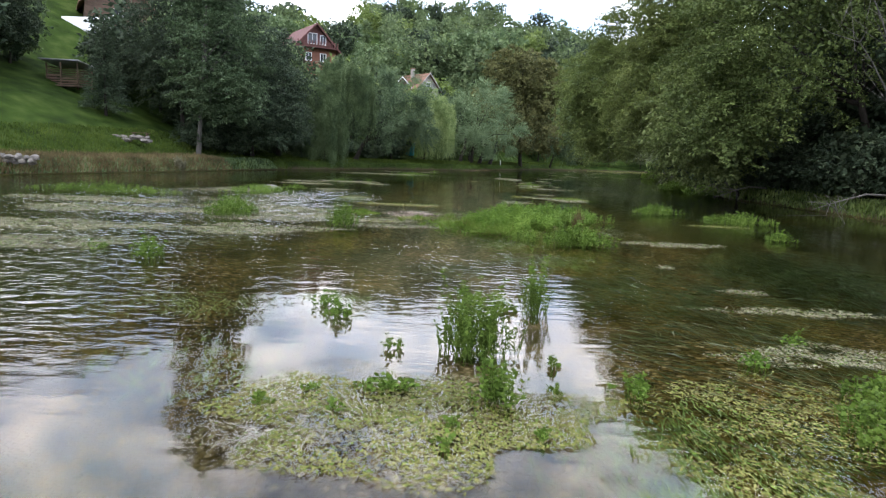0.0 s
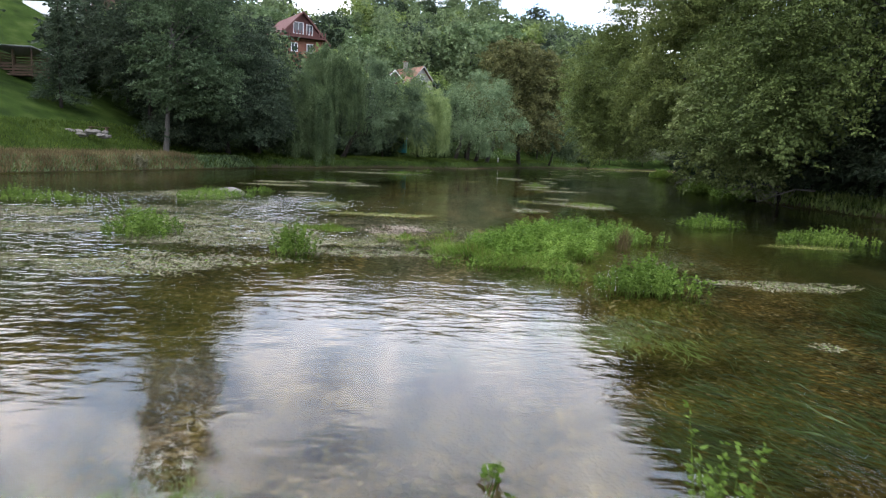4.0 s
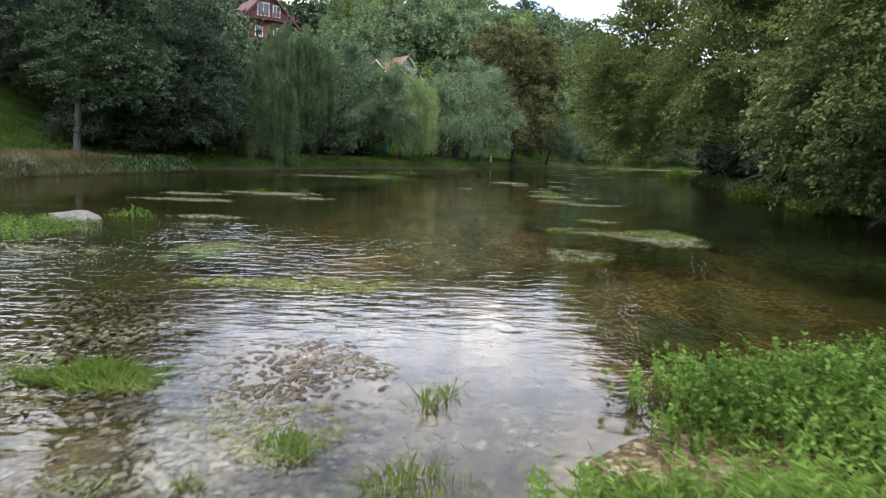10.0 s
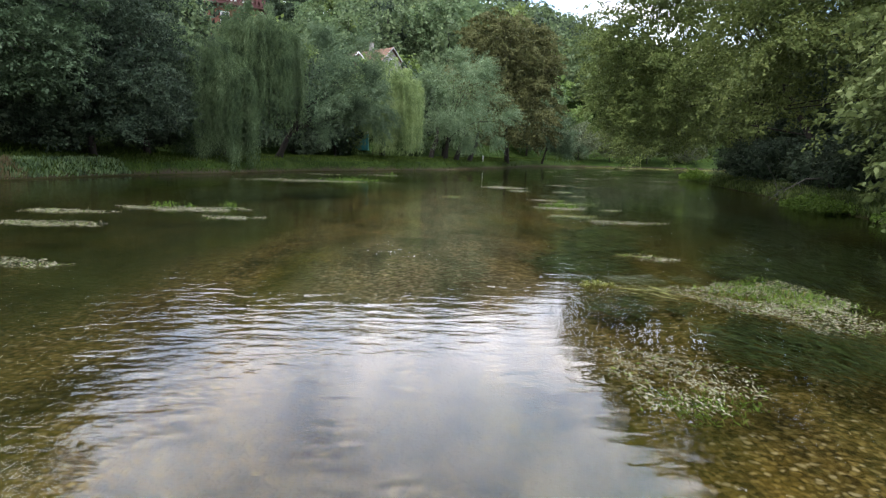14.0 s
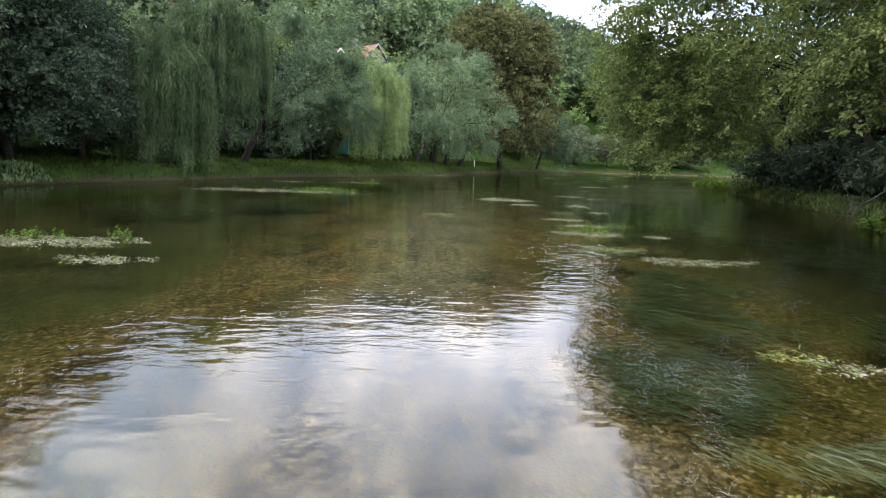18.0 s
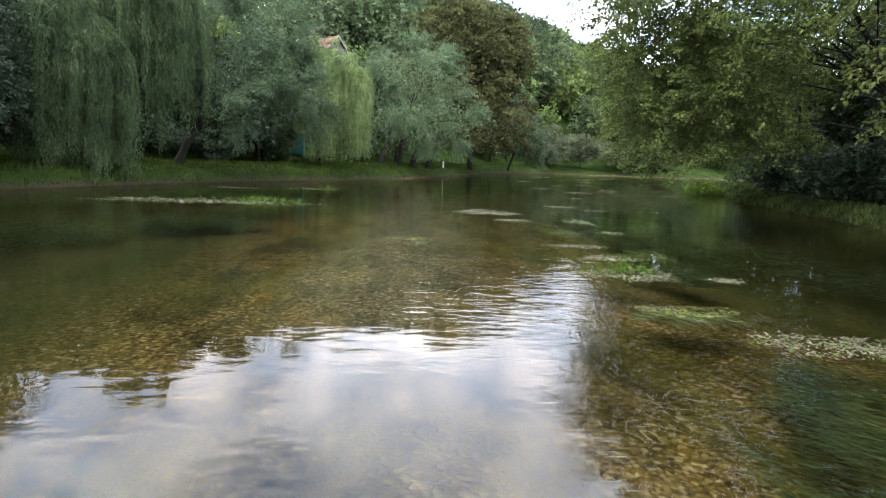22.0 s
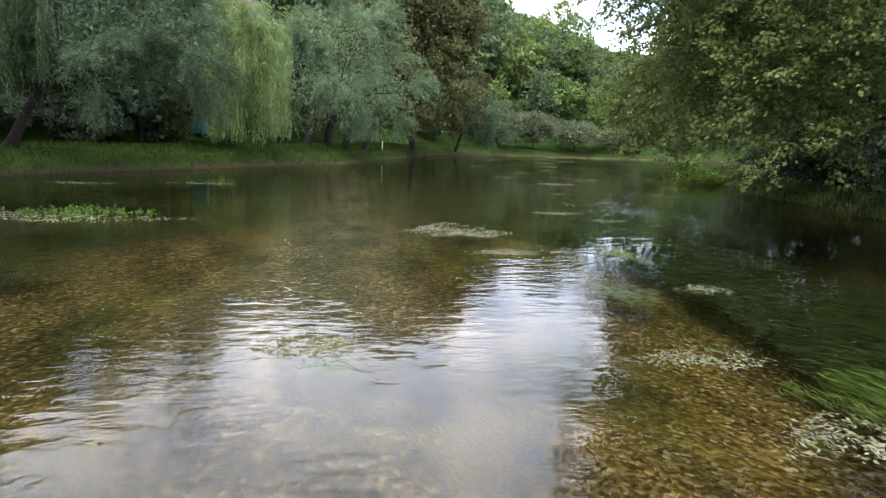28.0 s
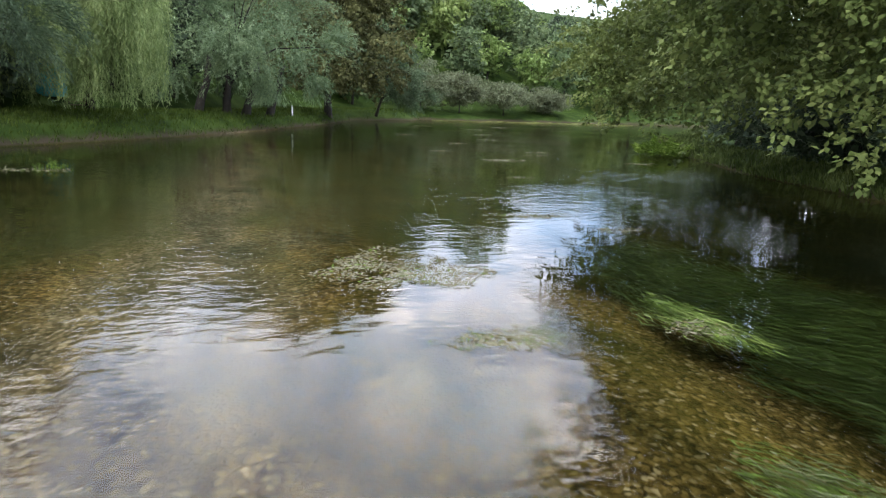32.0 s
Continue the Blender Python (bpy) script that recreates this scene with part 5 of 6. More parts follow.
# open water: rafts of weed
for i, (x, y, rx, ry) in enumerate([(-6.8, 41.6, 1.1, 0.55), (-6.5, 39.4, 0.5, 0.35), (-9.6, 48.0, 2.0, 0.6), (-7.2, 53.4, 2.2, 0.9), (-4.9, 50.8, 1.0, 0.5), (-10.6, 51.5, 1.5, 0.6), (-6.2, 76.3, 4.6, 1.3), 
                                    (7.1, 74.6, 1.35, 1.3), (7.5, 71.0, 0.75, 0.35), (7.6, 58.4, 1.15, 0.75), (9.7, 57.8, 0.5, 0.3), (8.6, 52.6, 1.4, 0.6), (6.9, 44.2, 0.5, 0.35), (8.1, 60.8, 0.9, 0.5), (7.9, 63.2, 0.9, 0.4),
                                    (-1.9, 89.4, 1.7, 0.45), (-6.8, 88.0, 1.4, 0.4), (18.0, 95.6, 1.2, 0.6), (21.5, 99, 0.7, 0.3), (22.5, 101, 0.9, 0.3), (15.5, 88, 0.7, 0.3), (16.5, 101, 0.7, 0.3), (25.5, 94.5, 1.0, 0.3), (12.0, 79.5, 0.9, 0.35), (13.2, 77.4, 0.6, 0.3),
                                    (20, 108, 0.8, 0.3), (24, 113, 0.9, 0.3), (19, 118, 0.8, 0.3), (27, 121, 0.9, 0.3), (30, 131, 1.2, 0.4), (36, 139, 1.2, 0.4), (26, 137, 1.0, 0.4), (10.2, 70.8, 0.5, 0.35), (10.3, 67.0, 0.5, 0.35)]):
    weed_mat(x, y, rx, ry, 210 + i, M_MAT, (420, 0.06) if rx < 3 and y < 80 else (90, 0.09))
for i, (x, y, rx, ry) in enumerate([(38, 157, 5, 0.8), (47, 160, 5, 1.0), (56, 162, 5, 1.0), (66, 164, 6, 1.0)]):
    weed_mat(x, y, rx, ry, 260 + i, M_YELLOWMAT, 60, 0.16, "yellow-green weed fringe along the far bank", 0.12)
for i, (x, y, rx, ry) in enumerate([(4.7, 44.4, 1.1, 1.7), (6.2, 47.6, 1.5, 2.0), (7.4, 50.6, 1.2, 1.6), (6.6, 38.0, 1.3, 1.8)]):
    stream_weed(x, y, rx, ry, 680 + i, 1500, 0.6, M_STREAM_DARK, (-0.3, -0.03), 0.035, "dark green weed bed under the water", 0.4)
weed_mat(2.86, 64.1, 0.55, 0.4, 669, M_YELLOWMAT, (420, 0.06), "small yellow-green tangle of floating weed")
cress(-3.4, 76.8, 2.0, 0.6, 0.32, 270, 150, label="low green plants on a floating weed raft")
cress(-1.1, 89.6, 0.6, 0.3, 0.3, 271, 40)
cress(-7.8, 53.9, 0.9, 0.3, 0.3, 272, 40)
cress(-6.0, 54.3, 0.4, 0.3, 0.3, 273, 20)
cress(7.6, 58.7, 0.75, 0.45, 0.3, 274, 90, label="green leafy plants on a weed raft")
grass_tuft(7.6, 40.2, 1.2, 1.6, 0.2, 275, 1100, label="low grassy weed island")
weed_mat(7.3, 39.6, 1.35, 1.9, 276, M_MAT, 140, 0.08)
grass_tuft(4.0, 34.9, 0.6, 0.5, 0.12, 277, 500)
weed_mat(4.0, 35.6, 0.8, 1.0, 278, M_MAT, 120, 0.08)
weed_mat(7.3, 54.7, 0.9, 0.45, 289, M_YELLOWMAT, (450, 0.05), "yellow-green weed mat at the surface")
weed_mat(6.7, 54.9, 0.5, 0.25, 313, M_MAT, (400, 0.05))
stream_weed(5.3, 41.8, 1.3, 0.35, 660, 420, 0.5, M_STREAM_PALE, (-0.08, 0.01), 0.024, "pale green trailing weed at the surface", 0.5)
stream_weed(4.7, 39.9, 1.0, 0.6, 661, 500, 0.5, M_STREAM_DARK, (-0.25, -0.03), 0.03, "dark green weed bed under the water", 0.5)
cress(4.5, 40.8, 0.35, 0.16, 0.12, 662, 30, M_YELLOWMAT)
stream_weed(5.1, 40.5, 0.8, 0.4, 663, 26, 1.4, M_YELLOWMAT, (0.0, 0.03), 0.03, "long yellow-green stems at the surface", 0.5)
weed_mat(6.5, 44.6, 0.5, 0.28, 664, M_YELLOWMAT, (500, 0.06), "yellow-green weed at the surface")
stream_weed(7.2, 54.6, 1.1, 0.6, 279, 500, 0.5, M_STREAM_PALE, (-0.1, 0.01), 0.03, "pale green trailing weed at the surface")
stream_weed(7.0, 54.6, 0.8, 0.4, 280, 160, 0.5, M_STREAM, (-0.06, 0.015), 0.03, turn=0.5)
stream_weed(10.4, 71.6, 0.45, 0.9, 281, 300, 0.6, M_STREAM, (-0.06, 0.015), 0.03, turn=0.3)
stream_weed(9.4, 62.0, 0.8, 0.9, 282, 900, 0.6, M_STREAM, (-0.15, 0.0), 0.03)
stream_weed(8.6, 67.2, 0.55, 0.8, 283, 260, 0.45, M_STREAM_PALE, (-0.1, 0.01), 0.024, "pale green trailing weed at the surface", 0.3)
stream_weed(8.6, 67.3, 0.6, 0.8, 286, 260, 0.5, M_STREAM, (-0.15, -0.02), 0.03, turn=0.3)
stream_weed(10.5, 71.2, 0.4, 1.1, 287, 330, 0.6, M_STREAM, (-0.08, 0.012), 0.026, "bright green trailing weed at the surface", 0.2)
weed_mat(7.8, 71.1, 0.25, 0.2, 288, M_MAT, 120, 0.06)
stream_weed(8.0, 71.1, 0.5, 0.4, 284, 260, 0.3, M_STREAM_PALE, (-0.05, 0.05), 0.012, "thin pale weed tips at the surface")
stream_weed(3.1, 63.4, 0.4, 0.3, 285, 120, 0.3, M_STREAM, (-0.05, 0.02), 0.02)
for i, (x, y, rx, ry) in enumerate([(13, 66, 2.2, 5), (12.5, 75, 2.0, 5), (15, 57, 2, 5), (13.5, 48, 2, 5), (12, 38, 1.8, 4), (-9, 66, 3, 3), (-5, 70, 2, 2), (-7, 84, 4, 2), (16, 84, 3, 4), (10, 45, 1.5, 3), (14, 30, 2, 5), (9, 17, 2, 4)]):
    stream_weed(x, y, rx, ry, 290 + i, 1500, 1.1, M_STREAM_DARK, (-0.5, -0.12), 0.05, "dark green weed bed under the water")
for i, (x, y) in enumerate([(12.3, 74.5), (11.7, 71.2), (11.2, 68.0), (13.5, 71.5), (11.0, 64.5)]):
    stream_weed(x, y, 1.2, 2.2, 320 + i, 1500, 0.9, M_STREAM_DARK, (-0.35, -0.06), 0.04, "dark green weed bed under the water", 0.25)
stream_weed(9.5, 59.8, 0.8, 1.3, 310, 1000, 0.8, M_STREAM_DARK, (-0.3, -0.05), 0.04, "dark green weed bed under the water")


# gravel and stones
def pebble_mesh(name, at, sizes, seed, material):
    """Many small rounded stones as one mesh."""
    rng = np.random.default_rng(seed)
    bm0 = bmesh.new()
    bmesh.ops.create_icosphere(bm0, subdivisions=1, radius=1.0)
    base = np.array([v.co[:] for v in bm0.verts])
    faces = np.array([[v.index for v in f.verts] for f in bm0.faces])
    bm0.free()
    n = len(at)
    v = base[None] * (1 + 0.22 * rng.normal(size=(n, len(base), 1)))
    sc = sizes[:, None] * np.stack([rng.uniform(0.8, 1.5, n), rng.uniform(0.7, 1.1, n), rng.uniform(0.4, 0.7, n)], 1)
    v = v * sc[:, None]
    a = rng.uniform(0, 6.28, n)
    c, s = np.cos(a)[:, None], np.sin(a)[:, None]
    v = np.stack([v[..., 0] * c - v[..., 1] * s, v[..., 0] * s + v[..., 1] * c, v[..., 2]], -1) + at[:, None]
    f = faces[None] + (np.arange(n) * len(base))[:, None, None]
    me = bpy.data.meshes.new(name)
    me.from_pydata(v.reshape(-1, 3).tolist(), [], f.reshape(-1, 3).tolist())
    me.materials.append(material)
    for p in me.polygons:
        p.use_smooth = True
    return me


rngp = np.random.default_rng(77)
b = np.concatenate([ragged(rngp, 1500, 2.6, 4.0, 0.6, 1.0) + np.array([-1.2, 26.0]), ragged(rngp, 700, 1.3, 0.7, 0.6, 2.0) + np.array([-0.1, 26.9]), ragged(rngp, 700, 0.8, 1.3, 0.6, 3.0) + np.array([-1.4, 24.6]), ragged(rngp, 700, 3.0, 3.5, 0.6, 4.0) + np.array([-4.5, 23.5]), ragged(rngp, 2600, 3.4, 2.6, 0.6, 5.0) + np.array([-2.6, 28.6])])
pz = height(b[:, 0], b[:, 1])
tagged(new("gravel", pebble_mesh("gravel", np.concatenate([b, (np.maximum(pz, -0.09) + 0.012)[:, None]], 1), rngp.uniform(0.016, 0.05, len(b)), 5, M_PEBBLE)), "pale and reddish river pebbles on the gravel bar", "gravel", kind="stuff")


def stone(bm, c, s, seed):
    g = bmesh.ops.create_icosphere(bm, subdivisions=2, radius=1.0)
    for v in g["verts"]:
        n = noise.noise(v.co * 1.3 + Vector((seed, 0, 0))) * 0.35
        v.co = Vector((v.co.x * s[0], v.co.y * s[1], v.co.z * s[2])) * (1 + n) + Vector(c)


bm = bmesh.new()
stone(bm, (0, 0, 0.08), (0.85, 0.52, 0.27), 3.1)
stone(bm, (0.42, -0.12, 0.05), (0.42, 0.34, 0.2), 8.4)
stone(bm, (-0.5, 0.1, 0.04), (0.4, 0.3, 0.17), 5.2)
me = bpy.data.meshes.new("boulder")
bm.to_mesh(me)
bm.free()
me.materials.append(M_STONE)
for p in me.polygons:
    p.use_smooth = True
tagged(_put(new("boulder", me), (-10.2, 40.0, -0.12)), "pale grey boulder standing in the river", "rock")


def stone_heap(name, at, spots, size, label, category):
    ob = thing(name, at, label, category)
    for i, (x, y, z) in enumerate(spots):
        bm = bmesh.new()
        stone(bm, (0, 0, 0), (size * random.uniform(0.7, 1.3), size * random.uniform(0.6, 1.0), size * random.uniform(0.45, 0.75)), i * 1.7)
        p = part("stone", bm, ob, material=M_STONE)
        p.location = (x, y, z)
        p.rotation_euler[2] = random.uniform(0, 6)
    return ob


stone_heap("stone_pile", F(-28.7, 62.7, 0.05), [(random.uniform(-1.7, 1.7), random.uniform(-0.5, 0.5), random.choice([0.1, 0.12, 0.4])) for _ in range(22)], 0.34, "heap of grey field stones on the grass", "stones")
stone_heap("stone_wall", F(-28.6, 44.2, 0.0), [(-1.9 + 0.55 * (i % 8) + 0.2 * (i // 8 % 2), 0.05 * (i % 3), 0.1 + 0.25 * (i // 8)) for i in range(16)], 0.33, "low dry-stone wall at the river bank", "wall")

# banks: grass and herbs
def bank_grass(name, line, off, n, h, seed, leaf, label, yr, w=0.02):
    """Blades scattered along a bank, between two distances from the water's edge."""
    rng = np.random.default_rng(seed)
    seg = [(a, b) for a, b in zip(line[:-1], line[1:]) if b[1] > yr[0] and a[1] < yr[1]]
    k = rng.integers(0, len(seg), n)
    t = rng.uniform(0, 1, n)
    a, b = np.array([s[0] for s in seg])[k], np.array([s[1] for s in seg])[k]
    d = unit(b - a)
    side = np.stack([-d[:, 1], d[:, 0]], 1)
    if off[0] < 0:
        side = -side
    p = a + (b - a) * t[:, None] + side * rng.uniform(min(abs(off[0]), abs(off[1])), max(abs(off[0]), abs(off[1])), n)[:, None]
    z = height(p[:, 0], p[:, 1])
    ok = z > 0.0
    p3 = np.concatenate([p, z[:, None] - 0.03], 1)[ok]
    m = len(p3)
    dd = np.stack([rng.normal(0, 0.35, m), rng.normal(0, 0.35, m), np.ones(m)], 1)
    return tagged(new(name, mesh_quads(name, leaf_quads(p3, dd, h, w, rng), leaf)), label, "grass", kind="stuff")


bank_grass("bank_grass", LEFT, (0.1, 9.0), 26000, 0.3, 401, M_MEADOW, "green grass on the river bank and meadow", (38, 75), 0.05)
bank_grass("bank_grass", LEFT, (0.1, 7.0), 22000, 0.3, 402, M_MEADOW, "green grass under the willows", (76, 150), 0.05)
bank_grass("dry_grass", LEFT, (0.05, 3.4), 15000, 0.5, 403, M_DRY, "dry brown grass on the river bank", (30, 66), 0.045)
bank_grass("bank_herbs", LEFT, (0.1, 2.4), 6000, 0.3, 404, M_FOREST, "dark green herbs at the water's edge", (38, 75), 0.12)
bank_grass("bank_herbs", RIGHT, (-0.1, -3.0), 16000, 0.4, 405, M_OAK, "green herbs along the shaded bank", (20, 115), 0.13)
bank_grass("bank_grass", RIGHT, (-0.05, -1.6), 5000, 0.32, 406, M_MEADOW, "tall green grass at the shaded water's edge", (44, 112), 0.04)
cress(31.2, 100.5, 1.6, 1.6, 1.0, 410, 200, M_GRASS, 0.3, 0.07, "bright green reed clump at the bank", "reed_clump", "")
cress(20.2, 52.5, 1.2, 2.5, 0.7, 411, 220, M_CRESS, 0.16, 0.1, "green leafy plants at the shaded bank", "bank_plants", "")
cress(21.0, 61.0, 1.2, 3.0, 0.7, 412, 220, M_CRESS, 0.16, 0.1, "green leafy plants at the shaded bank", "bank_plants", "")
cress(-23.1, 59.8, 0.4, 0.4, 1.3, 413, 30, M_MAT, 0.14, 0.1, "pale flowering shrub on the bank", "flowering_shrub", "")
# dark thickets added under the trees on both banks to block light behind the trunks
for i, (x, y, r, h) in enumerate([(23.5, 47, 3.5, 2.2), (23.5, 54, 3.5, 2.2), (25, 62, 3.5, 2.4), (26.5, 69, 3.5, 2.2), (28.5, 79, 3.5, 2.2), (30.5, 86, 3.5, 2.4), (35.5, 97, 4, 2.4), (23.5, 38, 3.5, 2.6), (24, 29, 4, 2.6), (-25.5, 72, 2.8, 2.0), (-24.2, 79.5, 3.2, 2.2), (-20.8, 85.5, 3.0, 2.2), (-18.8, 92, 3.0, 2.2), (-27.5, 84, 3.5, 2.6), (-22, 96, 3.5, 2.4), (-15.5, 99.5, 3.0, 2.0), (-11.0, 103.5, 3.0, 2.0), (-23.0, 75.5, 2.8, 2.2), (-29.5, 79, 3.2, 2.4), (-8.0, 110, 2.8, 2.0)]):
    broad_tree("thicket", F(x, y), [((0, 0, h * 0.8), (r, r * 1.2, h))], 420 + i, M_DARK, M_BARK, 190, 26, 0.8, 0.22, 0.13, 0.06, None, "thicket of dark foliage added under the trees to block light", "bush", "thickets under the trees", core=900)


# ---- buildings on the slope ----
M_BRICK = solid_mat("orange_brick", (0.16, 0.07, 0.045), (0.26, 0.12, 0.08), 3.0, 0.9, 0.3)
M_PLASTER = solid_mat("pale_plaster", (0.22, 0.2, 0.18), (0.36, 0.34, 0.31), 1.5, 0.9, 0.1)
M_ROOF = solid_mat("red_roof_tiles", (0.08, 0.034, 0.03), (0.14, 0.064, 0.054), 2.0, 0.8, 0.6, (1, 6, 6))
M_ROOF_OLD = solid_mat("orange_roof_tiles", (0.15, 0.075, 0.05), (0.26, 0.145, 0.1), 2.0, 0.8, 0.6, (1, 6, 6))
M_BOARD = solid_mat("dark_red_boards", (0.07, 0.03, 0.026), (0.14, 0.06, 0.05), 3.0, 0.7, 0.3, (1, 1, 0.2))
M_WOOD = solid_mat("grey_wood", (0.06, 0.04, 0.028), (0.15, 0.1, 0.07), 4.0, 0.85, 0.5, (0.3, 1, 1))
M_WHITE = solid_mat("white_paint", (0.7, 0.7, 0.69), (0.85, 0.85, 0.84), 2.0, 0.6, 0.1)
M_TEAL = solid_mat("teal_paint", (0.02, 0.16, 0.17), (0.05, 0.27, 0.28), 2.0, 0.5, 0.1)
M_METAL = solid_mat("grey_sheet", (0.25, 0.25, 0.25), (0.45, 0.45, 0.45), 3.0, 0.5, 0.2)
M_PANE, _nd, _lk = mat_new("window_pane")
_o, _b = _nd.new("ShaderNodeOutputMaterial"), _nd.new("ShaderNodeBsdfPrincipled")
_b.inputs["Base Color"].default_value, _b.inputs["Roughness"].default_value = (0.03, 0.035, 0.04, 1), 0.05
_lk.new(_b.outputs[0], _o.inputs[0])


def slab(corners, thick):
    """A flat plate from four corners, thickened downwards."""
    bm = bmesh.new()
    vs = [bm.verts.new(c) for c in corners]
    lo = [bm.verts.new(Vector(c) - Vector((0, 0, thick))) for c in corners]
    bm.faces.new(vs)
    bm.faces.new(lo[::-1])
    for i in range(4):
        j = (i + 1) % 4
        bm.faces.new((vs[j], vs[i], lo[i], lo[j]))
    bmesh.ops.recalc_face_normals(bm, faces=bm.faces[:])
    return bm


def gable_walls(w, l, eave, ridge):
    """Four walls of a house with gables at both ends; one closed body."""
    bm = bmesh.new()
    prof = [(-w / 2, 0), (w / 2, 0), (w / 2, eave), (0, ridge), (-w / 2, eave)]
    a = [bm.verts.new((x, -l / 2, z)) for x, z in prof]
    b = [bm.verts.new((x, l / 2, z)) for x, z in prof]
    bm.faces.new(a)
    bm.faces.new(b[::-1])
    for i in range(5):
        j = (i + 1) % 5
        bm.faces.new((a[j], a[i], b[i], b[j]))
    bmesh.ops.recalc_face_normals(bm, faces=bm.faces[:])
    return bm


def add_window(house, x, y, z, w, h, face="front"):
    """A white-framed window in the front (-y) or left (-x) wall."""
    fr = bmesh.new()
    s = (lambda a, b, c, d: box(fr, (x + a, y, z + b), (c, 0.12, d))) if face == "front" else (lambda a, b, c, d: box(fr, (x, y + a, z + b), (0.12, c, d)))
    s(0, h / 2, w + 0.16, 0.1)
    s(0, -h / 2, w + 0.16, 0.1)
    s(-w / 2, 0, 0.1, h)
    s(w / 2, 0, 0.1, h)
    s(0, 0, 0.06, h)
    f = part("window", fr, house, "white window frame", M_WHITE)
    pn = bmesh.new()
    box(pn, (x, y, z), (w, 0.04, h) if face == "front" else (0.04, w, h))
    part("pane", pn, f, material=M_PANE)


def roof_pair(house, w, l, eave, ridge, over, material, thick=0.18):
    slope = (ridge - eave) / (w / 2)
    for sgn in (-1, 1):
        ex = sgn * (w / 2 + over)
        ez = eave - slope * over
        part("roof", slab([(0, -l / 2 - over, ridge + 0.2), (0, l / 2 + over, ridge + 0.2), (ex, l / 2 + over, ez + 0.2), (ex, -l / 2 - over, ez + 0.2)], thick), house, material=material)


# chalet with a dark gable and balcony
ch = thing("chalet_house", (-25.0, 122.5, hz(-25.0, 122.5) - 0.5), "brick house with a dark red gable roof and balcony", "house")
ch.rotation_euler[2] = radians(32)
ch_top = 23.6 - ch.location.z
part("wall", gable_walls(7.4, 10, ch_top - 4.0, ch_top - 0.3), ch, "orange brick walls", M_BRICK)
roof_pair(ch, 7.4, 10, ch_top - 4.0, ch_top - 0.3, 0.9, M_ROOF)
part("bargeboard", slab([(0, -5.92, ch_top), (0, -5.7, ch_top), (4.6, -5.7, ch_top - 4.75), (4.6, -5.92, ch_top - 4.75)], 0.35), ch, "dark red bargeboard", M_BOARD)
part("bargeboard", slab([(0, -5.92, ch_top), (0, -5.7, ch_top), (-4.6, -5.7, ch_top - 4.75), (-4.6, -5.92, ch_top - 4.75)], 0.35), ch, "dark red bargeboard", M_BOARD)
bm = bmesh.new()
tri = [bm.verts.new(v) for v in ((-3.6, -5.06, ch_top - 3.9), (3.6, -5.06, ch_top - 3.9), (0, -5.06, ch_top - 0.4))]
bm.faces.new(tri)
ext = bmesh.ops.extrude_face_region(bm, geom=bm.faces[:])
bmesh.ops.translate(bm, vec=(0, -0.06, 0), verts=[v for v in ext["geom"] if isinstance(v, bmesh.types.BMVert)])
bmesh.ops.recalc_face_normals(bm, faces=bm.faces[:])
part("gable_boarding", bm, ch, "dark red gable boards", M_BOARD)
bal = bmesh.new()
box(bal, (0, -5.7, ch_top - 4.1), (7.2, 1.3, 0.16))
bo = part("balcony", bal, ch, "wooden balcony", M_BOARD)
for i in range(15):
    bb = bmesh.new()
    box(bb, (-3.5 + 0.5 * i, -6.3, ch_top - 3.55), (0.22, 0.04, 0.9))
    part("board", bb, bo, material=M_BOARD)
add_window(ch, -0.6, -5.16, ch_top - 2.6, 1.6, 1.7)
add_window(ch, 1.3, -5.16, ch_top - 2.7, 1.0, 1.5)
add_window(ch, -1.2, -5.07, ch_top - 5.6, 1.0, 1.3)
add_window(ch, 1.4, -5.07, ch_top - 5.6, 1.0, 1.3)
for yy in (-3, 0, 3):
    add_window(ch, -3.77, yy, ch_top - 5.6, 1.0, 1.2, "left")

# small tiled house with a chimney behind the willows
vh = thing("village_house", (-6.4, 155, hz(-6.4, 155) - 0.5), "small house with an orange tiled roof and chimney", "house")
vh.rotation_euler[2] = radians(40)
vt = 20.1 - vh.location.z
part("wall", gable_walls(6, 8, vt - 3.4, vt - 0.3), vh, "pale plaster walls", M_PLASTER)
roof_pair(vh, 6, 8, vt - 3.4, vt - 0.3, 0.6, M_ROOF_OLD)
for sgn in (-1, 1):
    part("bargeboard", slab([(0, -4.72, vt), (0, -4.58, vt), (sgn * 3.6, -4.58, vt - 3.95), (sgn * 3.6, -4.72, vt - 3.95)], 0.3), vh, "white bargeboard", M_PLASTER)
bm = bmesh.new()
box(bm, (-0.9, 0.6, vt + 0.1), (0.7, 0.6, 1.9), bevel=0.03)
chim = part("chimney", bm, vh, "plastered chimney", M_PLASTER)
bm = bmesh.new()
box(bm, (-0.9, 0.6, vt + 1.1), (0.9, 0.8, 0.12))
part("cap", bm, chim, material=M_ROOF_OLD)
add_window(vh, 0, -4.05, vt - 2.6, 0.9, 1.0)
vh2 = thing("village_house", (-11.0, 153, hz(-11.0, 153) - 0.5), "small gabled house with a red tiled roof", "house")
vh2.rotation_euler[2] = radians(28)
vt2 = 18.9 - vh2.location.z
part("wall", gable_walls(4.4, 6, vt2 - 2.2, vt2 - 0.2), vh2, "brown boarded walls", M_BOARD)
roof_pair(vh2, 4.4, 6, vt2 - 2.2, vt2 - 0.2, 0.5, M_ROOF)
